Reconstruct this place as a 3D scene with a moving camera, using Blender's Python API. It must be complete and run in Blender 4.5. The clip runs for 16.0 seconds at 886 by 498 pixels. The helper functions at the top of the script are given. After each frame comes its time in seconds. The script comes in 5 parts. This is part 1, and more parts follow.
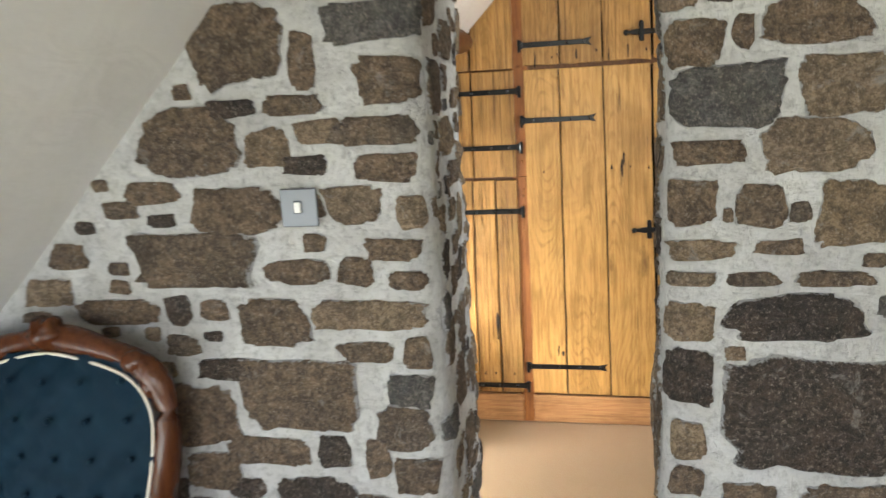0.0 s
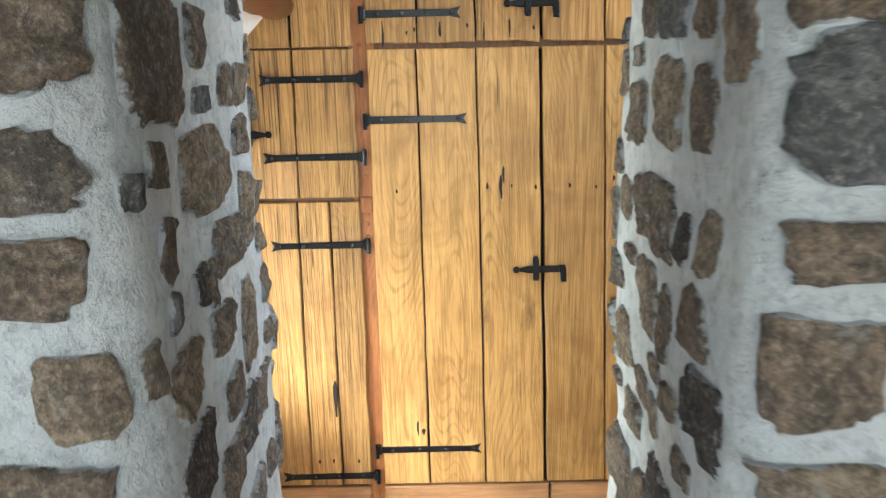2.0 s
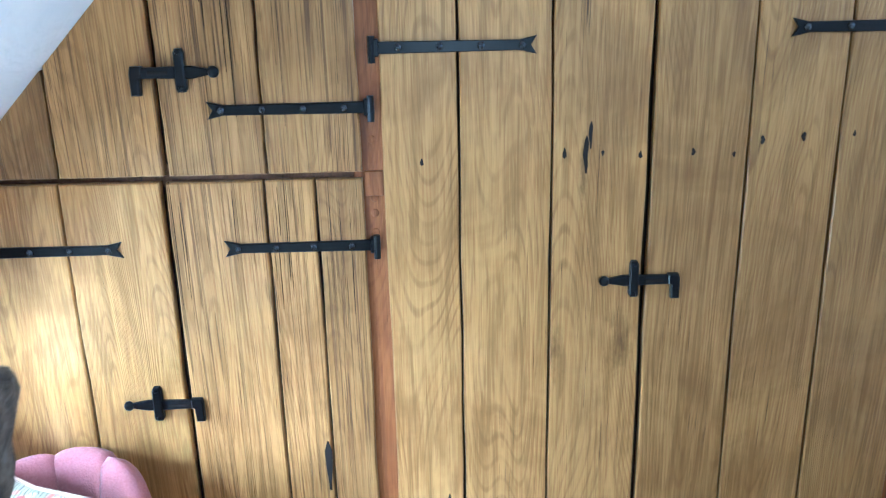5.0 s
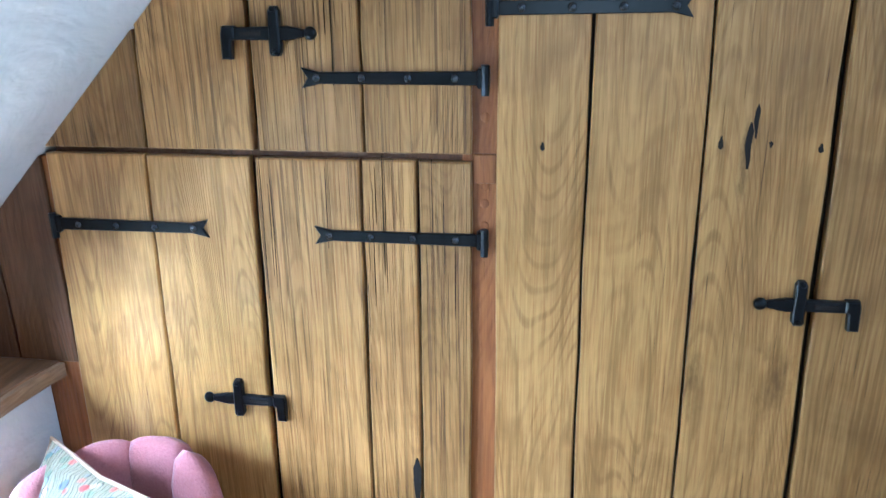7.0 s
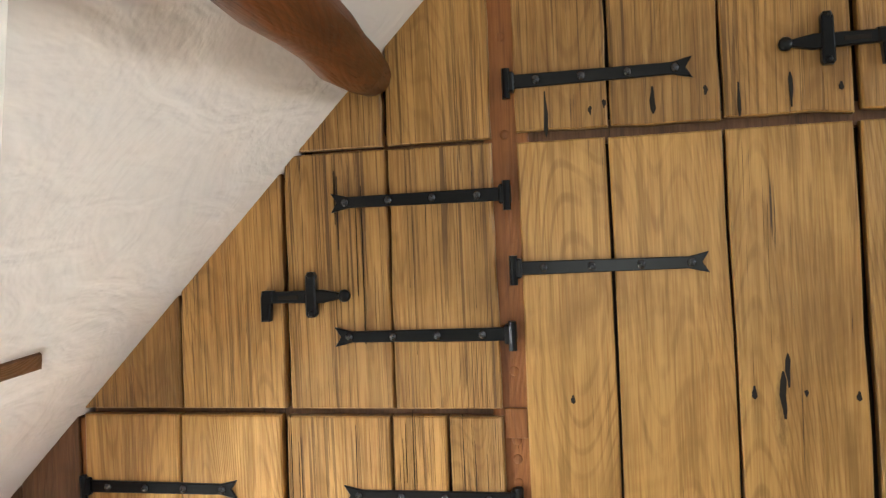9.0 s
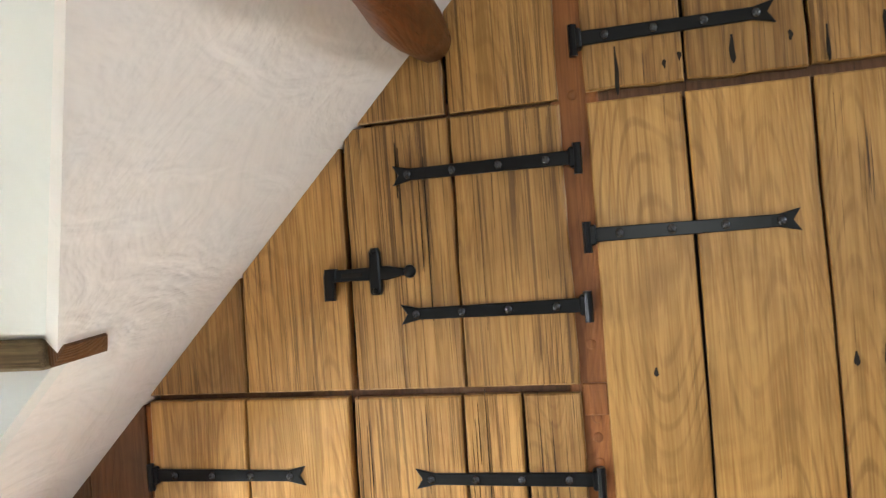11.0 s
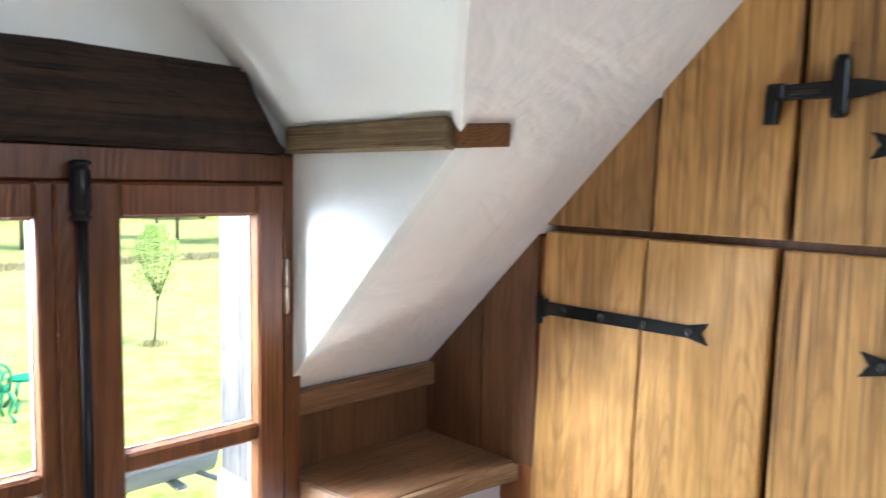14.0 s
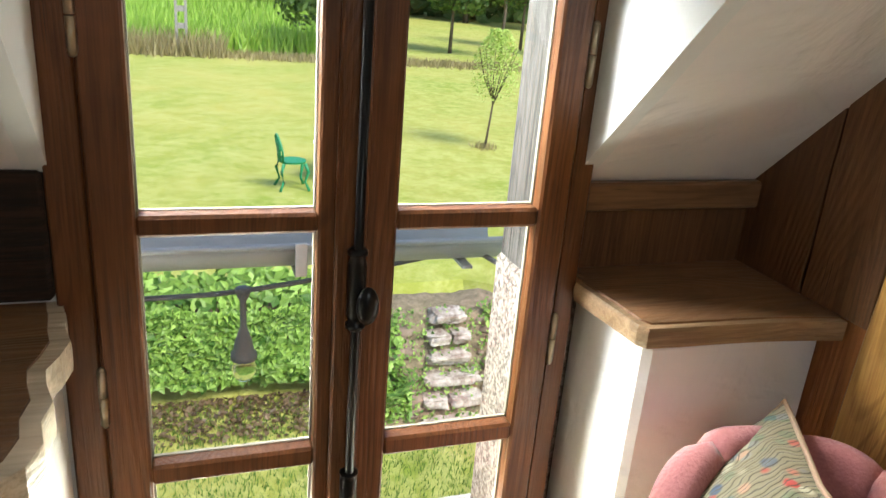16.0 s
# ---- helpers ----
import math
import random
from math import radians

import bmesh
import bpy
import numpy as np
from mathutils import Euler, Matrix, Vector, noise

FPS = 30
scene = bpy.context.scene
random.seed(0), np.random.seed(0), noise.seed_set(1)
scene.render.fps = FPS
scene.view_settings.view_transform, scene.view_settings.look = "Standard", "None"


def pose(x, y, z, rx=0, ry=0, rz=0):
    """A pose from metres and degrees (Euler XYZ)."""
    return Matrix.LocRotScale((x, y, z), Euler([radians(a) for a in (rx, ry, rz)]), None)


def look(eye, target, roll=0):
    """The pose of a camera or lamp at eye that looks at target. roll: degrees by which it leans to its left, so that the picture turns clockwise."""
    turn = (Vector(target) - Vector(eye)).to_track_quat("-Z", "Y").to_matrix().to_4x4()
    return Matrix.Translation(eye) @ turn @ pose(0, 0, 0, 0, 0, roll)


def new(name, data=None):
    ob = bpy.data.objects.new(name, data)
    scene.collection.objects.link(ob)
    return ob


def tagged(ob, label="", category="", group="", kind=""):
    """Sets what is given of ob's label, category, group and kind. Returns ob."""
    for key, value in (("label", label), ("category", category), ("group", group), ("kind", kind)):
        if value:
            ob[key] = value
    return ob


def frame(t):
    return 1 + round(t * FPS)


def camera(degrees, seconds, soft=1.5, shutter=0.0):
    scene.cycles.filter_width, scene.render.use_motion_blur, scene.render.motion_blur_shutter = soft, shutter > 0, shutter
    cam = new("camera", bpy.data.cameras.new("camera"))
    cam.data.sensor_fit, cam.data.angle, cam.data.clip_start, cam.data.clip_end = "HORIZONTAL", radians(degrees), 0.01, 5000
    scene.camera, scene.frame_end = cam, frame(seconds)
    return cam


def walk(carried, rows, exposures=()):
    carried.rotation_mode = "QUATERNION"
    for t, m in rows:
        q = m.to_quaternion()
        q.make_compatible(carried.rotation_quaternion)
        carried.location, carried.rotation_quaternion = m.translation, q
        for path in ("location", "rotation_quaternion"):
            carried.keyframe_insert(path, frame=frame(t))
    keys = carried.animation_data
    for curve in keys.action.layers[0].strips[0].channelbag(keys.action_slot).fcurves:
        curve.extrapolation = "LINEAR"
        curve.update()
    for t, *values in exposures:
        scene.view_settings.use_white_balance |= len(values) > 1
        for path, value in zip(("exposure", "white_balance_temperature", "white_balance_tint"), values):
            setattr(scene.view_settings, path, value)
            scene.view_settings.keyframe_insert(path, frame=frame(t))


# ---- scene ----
cam = camera(61.8, 16.0, soft=1.3, shutter=0.3)
SKY, SUN = 0.15, 2.6
W_WIN, W_LOW, W_SIDE, W_EAST, W_SOUTH, W_WEST = 14.0, 13.0, 12.0, 2.0, 11.5, 3.8
PATH = [
    (0, (0.178, 0.038, 1.699), (-0.255, 1.944, 1.272), -3.5),
    (0.5, (0.116, 0.315, 1.671), (-0.075, 2.251, 1.208), -2.5),
    (1, (0.118, 0.569, 1.684), (0.049, 2.512, 1.214), -1.6),
    (1.5, (0.139, 0.822, 1.693), (0.102, 2.767, 1.229), -1.3),
    (2, (0.053, 1.028, 1.682), (0.048, 2.972, 1.211), -1.3),
    (2.5, (0.008, 1.223, 1.672), (0.027, 3.161, 1.177), -1.4),
    (3, (0.028, 1.457, 1.661), (0.068, 3.387, 1.136), -1.9),
    (3.5, (-0.016, 1.618, 1.646), (0.038, 3.533, 1.071), -2.1),
    (5.8, (-0.108, 2.165, 1.588), (-0.106, 4.009, 0.813), 0.3),
    (6, (-0.09, 2.205, 1.573), (-0.15, 4.033, 0.764), 0.0),
    (6.5, (-0.079, 2.208, 1.554), (-0.241, 4.048, 0.787), -0.2),
    (7, (-0.076, 2.195, 1.555), (-0.378, 4.057, 0.891), -0.9),
    (7.5, (-0.088, 2.203, 1.565), (-0.434, 4.11, 1.07), -1.1),
    (8, (-0.086, 2.178, 1.579), (-0.433, 4.133, 1.333), -1.2),
    (8.5, (-0.06, 2.182, 1.592), (-0.43, 4.147, 1.539), -1.9),
    (11, (-0.118, 2.233, 1.531), (-0.632, 4.165, 1.512), -4.6),
    (11.5, (-0.152, 2.319, 1.441), (-0.762, 4.222, 1.37), -4.8),
    (12, (-0.157, 2.336, 1.412), (-0.887, 4.196, 1.323), -4.2),
    (12.5, (-0.154, 2.363, 1.398), (-1.021, 4.164, 1.312), -3.1),
    (13, (-0.119, 2.352, 1.377), (-1.149, 4.064, 1.286), -1.5),
    (13.5, (-0.112, 2.36, 1.356), (-1.295, 3.969, 1.247), 0.1),
    (14, (-0.23, 2.394, 1.342), (-1.652, 3.788, 1.161), 1.0),
    (14.5, (-0.312, 2.409, 1.318), (-1.901, 3.592, 1.041), 2.8),
    (15, (-0.352, 2.464, 1.313), (-2.061, 3.402, 0.865), 3.9),
    (15.5, (-0.368, 2.519, 1.267), (-2.128, 3.274, 0.691), 4.6),
    (16, (-0.355, 2.537, 1.235), (-2.122, 3.181, 0.555), 4.8),
]
EXPOSURES = [(0.0, 2.8, 6350, 12), (2.0, 3.1, 5500, 8), (3.5, 2.9, 4550, 4), (6.0, 2.5, 4050, 3), (7.0, 2.35, 4250, 4), (8.0, 2.25, 5600, 10), (9.0, 2.3, 6100, 12), (11.0, 2.25, 6000, 12), (12.5, 2.2, 6050, 13), (13.5, 2.15, 5800, 12), (14.5, 2.15, 5300, 12), (15.2, 1.85, 5900, 11), (16.0, 1.15, 6600, 7)]
walk(cam, [(t, look(eye, target, roll)) for t, eye, target, roll in PATH], EXPOSURES)

# ---- world and sun ----
world = bpy.data.worlds.new("sky")
scene.world = world
world.use_nodes = True
wn = world.node_tree
sky = wn.nodes.new("ShaderNodeTexSky")
sky.sky_type, sky.sun_disc = "NISHITA", False
sky.sun_elevation, sky.sun_rotation = radians(50), radians(58)
wn.links.new(sky.outputs[0], wn.nodes["Background"].inputs[0])
wn.nodes["Background"].inputs[1].default_value = SKY
sun = new("sun", bpy.data.lights.new("sun", "SUN"))
sun.data.energy, sun.data.angle, sun.data.color = SUN, radians(25), (1.0, 0.96, 0.9)
sun.matrix_world = look((0, 0, 20), (-20 * math.cos(radians(50)) * 0.85, -20 * math.cos(radians(50)) * 0.53, 20 - 20 * math.sin(radians(50))))


# area lamps for daylight at the openings; east and south ones are added fill
def opening_light(name, eye, target, w, h, power, color=(1.0, 0.98, 0.95), spread=180):
    d = bpy.data.lights.new(name, "AREA")
    d.shape, d.size, d.size_y, d.energy, d.color = "RECTANGLE", w, h, power, color
    d.spread = radians(spread)
    new(name, d).matrix_world = look(eye, target)


opening_light("window_daylight", (-2.0, 2.62, 1.95), (-0.45, 3.3, 0.6), 0.5, 0.8, W_WIN, (0.95, 1.0, 0.98), 84)
opening_light("window_low_daylight", (-1.53, 2.8, 0.15), (0.3, 2.3, 0.65), 0.62, 0.15, W_LOW, (0.97, 1.0, 0.84), 170)
opening_light("window_side_daylight", (-2.08, 2.05, 1.4), (-0.6, 3.45, 0.68), 0.42, 0.7, W_SIDE, (0.95, 0.99, 1.0), 90)
# unseen fill lamp, added to brighten the passage jamb and slope
opening_light("east_fill_lamp", (1.62, 3.02, 1.93), (-0.2, 1.95, 1.2), 0.6, 0.45, W_EAST, (0.95, 1.0, 0.95), 130)
# unseen fill lamp behind the camera, added to light the stone wall's front
opening_light("south_fill_lamp", (0.2, -2.68, 1.35), (0.0, 1.5, 1.3), 2.4, 1.6, W_SOUTH, (1.0, 0.98, 0.96))
opening_light("west_window_daylight", (-1.72, 0.05, 0.6), (0.0, 1.2, 1.0), 1.1, 0.8, W_WEST, (0.88, 0.95, 1.0))


# ---- node helpers ----
class Mat:
    def __init__(self, name, rough=0.6, metal=0.0):
        self.m = bpy.data.materials.new(name)
        self.m.use_nodes = True
        self.t = self.m.node_tree
        self.b = self.t.nodes["Principled BSDF"]
        self.b.inputs["Roughness"].default_value = rough
        self.b.inputs["Metallic"].default_value = metal

    def node(self, kind, **kw):
        n = self.t.nodes.new(kind)
        for k, v in kw.items():
            n.inputs[k].default_value = v
        return n

    def link(self, a, b):
        self.t.links.new(a, b)
        return b

    def coords(self, scale=(1, 1, 1), per_object=False):
        c = self.node("ShaderNodeTexCoord")
        m = self.node("ShaderNodeMapping")
        m.inputs["Scale"].default_value = scale
        src = c.outputs["Object"]
        if per_object:
            o = self.node("ShaderNodeObjectInfo")
            a = self.node("ShaderNodeVectorMath")
            a.operation = "ADD"
            s = self.node("ShaderNodeMath")
            s.operation = "MULTIPLY"
            s.inputs[1].default_value = 37.0
            self.link(o.outputs["Random"], s.inputs[0])
            cb = self.node("ShaderNodeCombineXYZ")
            for i in range(3):
                self.link(s.outputs[0], cb.inputs[i])
            self.link(src, a.inputs[0])
            self.link(cb.outputs[0], a.inputs[1])
            src = a.outputs[0]
        self.link(src, m.inputs[0])
        return m.outputs[0]

    def noise(self, vec, scale, detail=4.0, rough=0.55, distort=0.0):
        n = self.node("ShaderNodeTexNoise", Scale=scale, Detail=detail, Roughness=rough, Distortion=distort)
        self.link(vec, n.inputs["Vector"])
        return n.outputs["Fac"]

    def ramp(self, fac, stops):
        r = self.node("ShaderNodeValToRGB")
        e = r.color_ramp.elements
        while len(e) < len(stops):
            e.new(0.5)
        for el, (p, c) in zip(e, stops):
            el.position = p
            el.color = (*c, 1) if len(c) == 3 else c
        self.link(fac, r.inputs[0])
        return r.outputs[0]

    def math(self, op, a, b=None, clamp=False):
        n = self.node("ShaderNodeMath")
        n.operation = op
        n.use_clamp = clamp
        for i, v in enumerate((a, b)):
            if v is None:
                continue
            if isinstance(v, (int, float)):
                n.inputs[i].default_value = v
            else:
                self.link(v, n.inputs[i])
        return n.outputs[0]

    def mix(self, fac, a, b, mode="MIX"):
        n = self.node("ShaderNodeMix")
        n.data_type, n.blend_type = "RGBA", mode
        for i, v in ((0, fac), (6, a), (7, b)):
            if isinstance(v, (int, float)):
                n.inputs[i].default_value = v
            elif isinstance(v, tuple):
                n.inputs[i].default_value = (*v, 1)
            else:
                self.link(v, n.inputs[i])
        return n.outputs[2]

    def color(self, c):
        if isinstance(c, tuple):
            self.b.inputs["Base Color"].default_value = (*c, 1)
        else:
            self.link(c, self.b.inputs["Base Color"])

    def bump(self, h, strength=0.5, dist=0.01, extra=None):
        n = self.node("ShaderNodeBump", Strength=strength, Distance=dist)
        self.link(h, n.inputs["Height"])
        if extra is not None:
            self.link(extra, n.inputs["Normal"])
        self.link(n.outputs[0], self.b.inputs["Normal"])
        return n.outputs[0]


def wood(name, dark, mid, light, rough=0.42, checks=0.5, axis=2, tone=0.25, scale=1.0, red=None, figure=0.3, grooves=0.0, stains=()):
    """Planed old timber: rings, fine fibre, weathered grooves and drying cracks along the given axis."""
    w = Mat(name, rough)
    st = [1.0 * scale] * 3
    st[axis] = 0.13 * scale
    v = w.coords(tuple(st), True)
    base = w.noise(v, 4.2, 1.2, 0.35, 0.25)
    rings = w.math("PINGPONG", w.math("MULTIPLY", base, 118.0), 1.0)
    line = w.ramp(rings, [(0.0, (1, 1, 1)), (0.2, (0.75, 0.75, 0.75)), (0.36, (0, 0, 0))])
    st2 = [1.0] * 3
    st2[axis] = 0.02
    v2 = w.coords(tuple(st2), True)
    fibre = w.noise(v2, 300.0, 3.0, 0.65)
    col = w.ramp(fibre, [(0.3, mid), (0.7, light)])
    vary = w.ramp(w.noise(w.coords((1, 1, 1), True), 6.0, 3.0, 0.6), [(0.35, (0.15, 0.15, 0.15)), (0.65, (1, 1, 1))])
    col = w.mix(w.math("MULTIPLY", w.math("MULTIPLY", line, vary), figure), col, dark)
    v0 = w.coords((1, 1, 1), True)
    patch = w.noise(v0, 3.4, 4.0, 0.6, 0.9)
    col = w.mix(w.ramp(patch, [(0.44, (0, 0, 0)), (0.68, (0.6, 0.6, 0.6))]), col, red or tuple(c * 0.62 for c in mid))
    stv = [1.0] * 3
    stv[axis] = 0.35
    smoke = w.noise(w.coords(tuple(stv), True), 2.1, 5.0, 0.65, 0.4)
    col = w.mix(w.ramp(smoke, [(0.57, (0, 0, 0)), (0.72, (0.6, 0.6, 0.6))]), col, tuple(c * 0.3 for c in mid))
    sts = [1.0] * 3
    sts[axis] = 0.05
    streak = w.noise(w.coords(tuple(sts), True), 62.0, 3.0, 0.65, 0.4)
    col = w.mix(w.ramp(streak, [(0.4, (0.45, 0.45, 0.45)), (0.47, (0, 0, 0))]), col, tuple(c * 0.55 for c in mid))
    col = w.mix(w.ramp(streak, [(0.53, (0, 0, 0)), (0.63, (0.35, 0.35, 0.35))]), col, tuple(min(0.8, c * 1.2) for c in light))
    for sx, sz, rx, rz, k in stains:
        p = w.node("ShaderNodeMapping", Location=(-sx / rx, 0.0, -sz / rz), Scale=(1 / rx, 0.0, 1 / rz))
        w.link(w.node("ShaderNodeTexCoord").outputs["Object"], p.inputs[0])
        far = w.node("ShaderNodeVectorMath")
        far.operation = "LENGTH"
        w.link(p.outputs[0], far.inputs[0])
        spread = w.math("ADD", far.outputs["Value"], w.math("MULTIPLY", w.noise(w.coords((1, 1, 0.35), True), 26.0, 6.0, 0.75), 3.0))
        col = w.mix(w.math("MULTIPLY", w.math("SUBTRACT", 2.3, spread, True), k), col, tuple(c * 0.3 for c in mid))
    o = w.node("ShaderNodeObjectInfo")
    hs = w.node("ShaderNodeHueSaturation")
    w.link(w.math("ADD", w.math("MULTIPLY", o.outputs["Random"], tone), 1.0 - tone / 2), hs.inputs["Value"])
    w.link(col, hs.inputs["Color"])
    col = hs.outputs[0]
    st3 = [1.0] * 3
    st3[axis] = 0.011
    v3 = w.coords(tuple(st3), True)
    crack = w.noise(v3, 400.0, 2.0, 0.5, 0.1)
    zone = w.noise(w.coords((1, 1, 0.3) if axis == 2 else (1, 1, 1), True), 5.0, 3.0, 0.5)
    th = 0.765 - 0.115 * checks
    stg = [1.0] * 3
    stg[axis] = 0.009
    groove = w.ramp(w.noise(w.coords(tuple(stg), True), 210.0, 2.0, 0.5, 0.6), [(0.57, (0, 0, 0)), (0.595, (1, 1, 1))])
    gzone = w.ramp(w.noise(w.coords((1, 1, 0.5), True), 7.0, 2.0, 0.5), [(0.36, (0.3, 0.3, 0.3)), (0.62, (1, 1, 1))])
    groove = w.math("MULTIPLY", w.math("MULTIPLY", groove, gzone), grooves)
    col = w.mix(groove, col, tuple(c * 0.45 for c in dark))
    cm = w.ramp(w.math("ADD", crack, w.math("MULTIPLY", w.math("SUBTRACT", zone, 0.5), 0.45)), [(th, (0, 0, 0)), (th + 0.05, (0.9, 0.9, 0.9))])
    col = w.mix(cm, col, tuple(c * 0.22 for c in dark))
    w.color(col)
    h = w.math("SUBTRACT", w.math("ADD", w.math("MULTIPLY", rings, 0.2), w.math("MULTIPLY", fibre, 0.35)), w.math("ADD", w.math("MULTIPLY", cm, 1.2), w.math("MULTIPLY", groove, 1.6)))
    w.bump(h, 0.8, 0.003)
    w.b.inputs["Specular IOR Level"].default_value = 0.38
    w.link(w.math("ADD", w.math("MULTIPLY", fibre, 0.18), rough - 0.09), w.b.inputs["Roughness"])
    return w.m


OAK = wood("honey_oak", (0.135, 0.05, 0.012), (0.37, 0.18, 0.045), (0.55, 0.315, 0.1), 0.34, 0.3, tone=0.4, figure=0.5)
OAK_STAINED = wood("smoke_stained_oak", (0.135, 0.05, 0.012), (0.37, 0.18, 0.045), (0.55, 0.315, 0.1), 0.34, 0.3, tone=0.1, figure=0.5, stains=((0.1, 0.66, 0.035, 0.1, 0.75), (0.255, 0.68, 0.045, 0.13, 0.8), (0.19, 0.5, 0.07, 0.1, 0.4), (0.152, 1.13, 0.012, 0.15, 0.9)))
OAK_OLD = wood("old_weathered_oak", (0.12, 0.05, 0.014), (0.33, 0.155, 0.038), (0.5, 0.28, 0.088), 0.4, 0.45, tone=0.35, figure=0.4, grooves=0.65)
OAK_FRAME = wood("orange_red_frame_timber", (0.13, 0.038, 0.01), (0.25, 0.085, 0.02), (0.33, 0.125, 0.033), 0.45, 0.1)
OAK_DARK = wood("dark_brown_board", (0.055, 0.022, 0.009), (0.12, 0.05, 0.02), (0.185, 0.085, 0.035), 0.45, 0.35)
PLINTH = wood("reddish_plinth_board", (0.22, 0.085, 0.03), (0.37, 0.17, 0.065), (0.46, 0.24, 0.1), 0.38, 0.1, axis=0)
PURLIN = wood("dark_waxed_purlin", (0.012, 0.004, 0.002), (0.065, 0.018, 0.005), (0.15, 0.045, 0.012), 0.4, 0.9, axis=1, figure=0.6)
LINTEL = wood("black_brown_lintel", (0.004, 0.003, 0.002), (0.014, 0.008, 0.005), (0.05, 0.024, 0.012), 0.92, 1.0, axis=1, figure=0.5, grooves=0.6)
BATTEN = wood("greyish_brown_batten", (0.05, 0.035, 0.018), (0.14, 0.09, 0.042), (0.24, 0.165, 0.08), 0.65, 0.8, axis=0, grooves=0.5)
JOINERY = wood("mahogany_stained_window_wood", (0.045, 0.014, 0.006), (0.125, 0.042, 0.015), (0.175, 0.066, 0.023), 0.32, 0.1, figure=0.55)
SHELFWOOD = wood("pale_oak_shelf", (0.2, 0.11, 0.055), (0.33, 0.2, 0.105), (0.42, 0.28, 0.16), 0.42, 0.1, axis=1)
SHELFTOP = wood("brown_oiled_shelf_top", (0.08, 0.035, 0.015), (0.19, 0.095, 0.045), (0.26, 0.14, 0.07), 0.35, 0.1, axis=1)
# oak lightened in its colour to show the shelf edge as sunlit
SUNLIT_OAK = wood("sunlit_live_edge_oak", (0.3, 0.2, 0.12), (0.5, 0.38, 0.26), (0.62, 0.51, 0.38), 0.5, 0.1, axis=1)
CHAIRWOOD = wood("polished_walnut", (0.025, 0.006, 0.002), (0.055, 0.015, 0.005), (0.09, 0.028, 0.009), 0.22, 0.0)
GREYPOST = wood("silvered_grey_post", (0.02, 0.017, 0.015), (0.06, 0.055, 0.05), (0.12, 0.11, 0.1), 0.85, 1.3, figure=0.6, grooves=0.8)


def plaster(name, col, bump=0.4):
    p = Mat(name, 0.85)
    v = p.coords()
    a = p.noise(v, 3.6, 5.0, 0.55, 0.5)
    b = p.noise(v, 38.0, 5.0, 0.6)
    p.color(p.mix(p.ramp(a, [(0.35, (0, 0, 0)), (0.75, (1, 1, 1))]), col, tuple(c * 0.93 for c in col)))
    n = p.bump(a, bump, 0.03)
    n = p.bump(p.noise(p.coords((1, 0.5, 1)), 9.0, 2.0, 0.4, 2.2), bump * 0.9, 0.012, n)
    p.bump(b, 0.25, 0.003, n)
    return p.m


PLASTER = plaster("warm_white_lime_plaster", (0.82, 0.77, 0.755), 0.6)
PLASTER_GREY = plaster("soft_white_paint", (0.76, 0.755, 0.74), 0.2)
PLASTER_RED = plaster("white_painted_rough_render", (0.78, 0.76, 0.74), 0.6)

mo = Mat("lime_mortar", 0.93)
v = mo.coords()
a = mo.noise(v, 7.0, 6.0, 0.65, 0.2)
b = mo.noise(v, 45.0, 7.0, 0.75)
mc = mo.mix(mo.ramp(a, [(0.35, (0, 0, 0)), (0.7, (1, 1, 1))]), (0.66, 0.655, 0.64), (0.46, 0.45, 0.435))
mc = mo.mix(mo.ramp(b, [(0.36, (0.6, 0.6, 0.6)), (0.5, (0, 0, 0))]), mc, (0.28, 0.275, 0.265))
mo.color(mc)
n1 = mo.bump(a, 0.9, 0.03)
mo.bump(b, 1.0, 0.016, n1)
MORTAR = mo.m


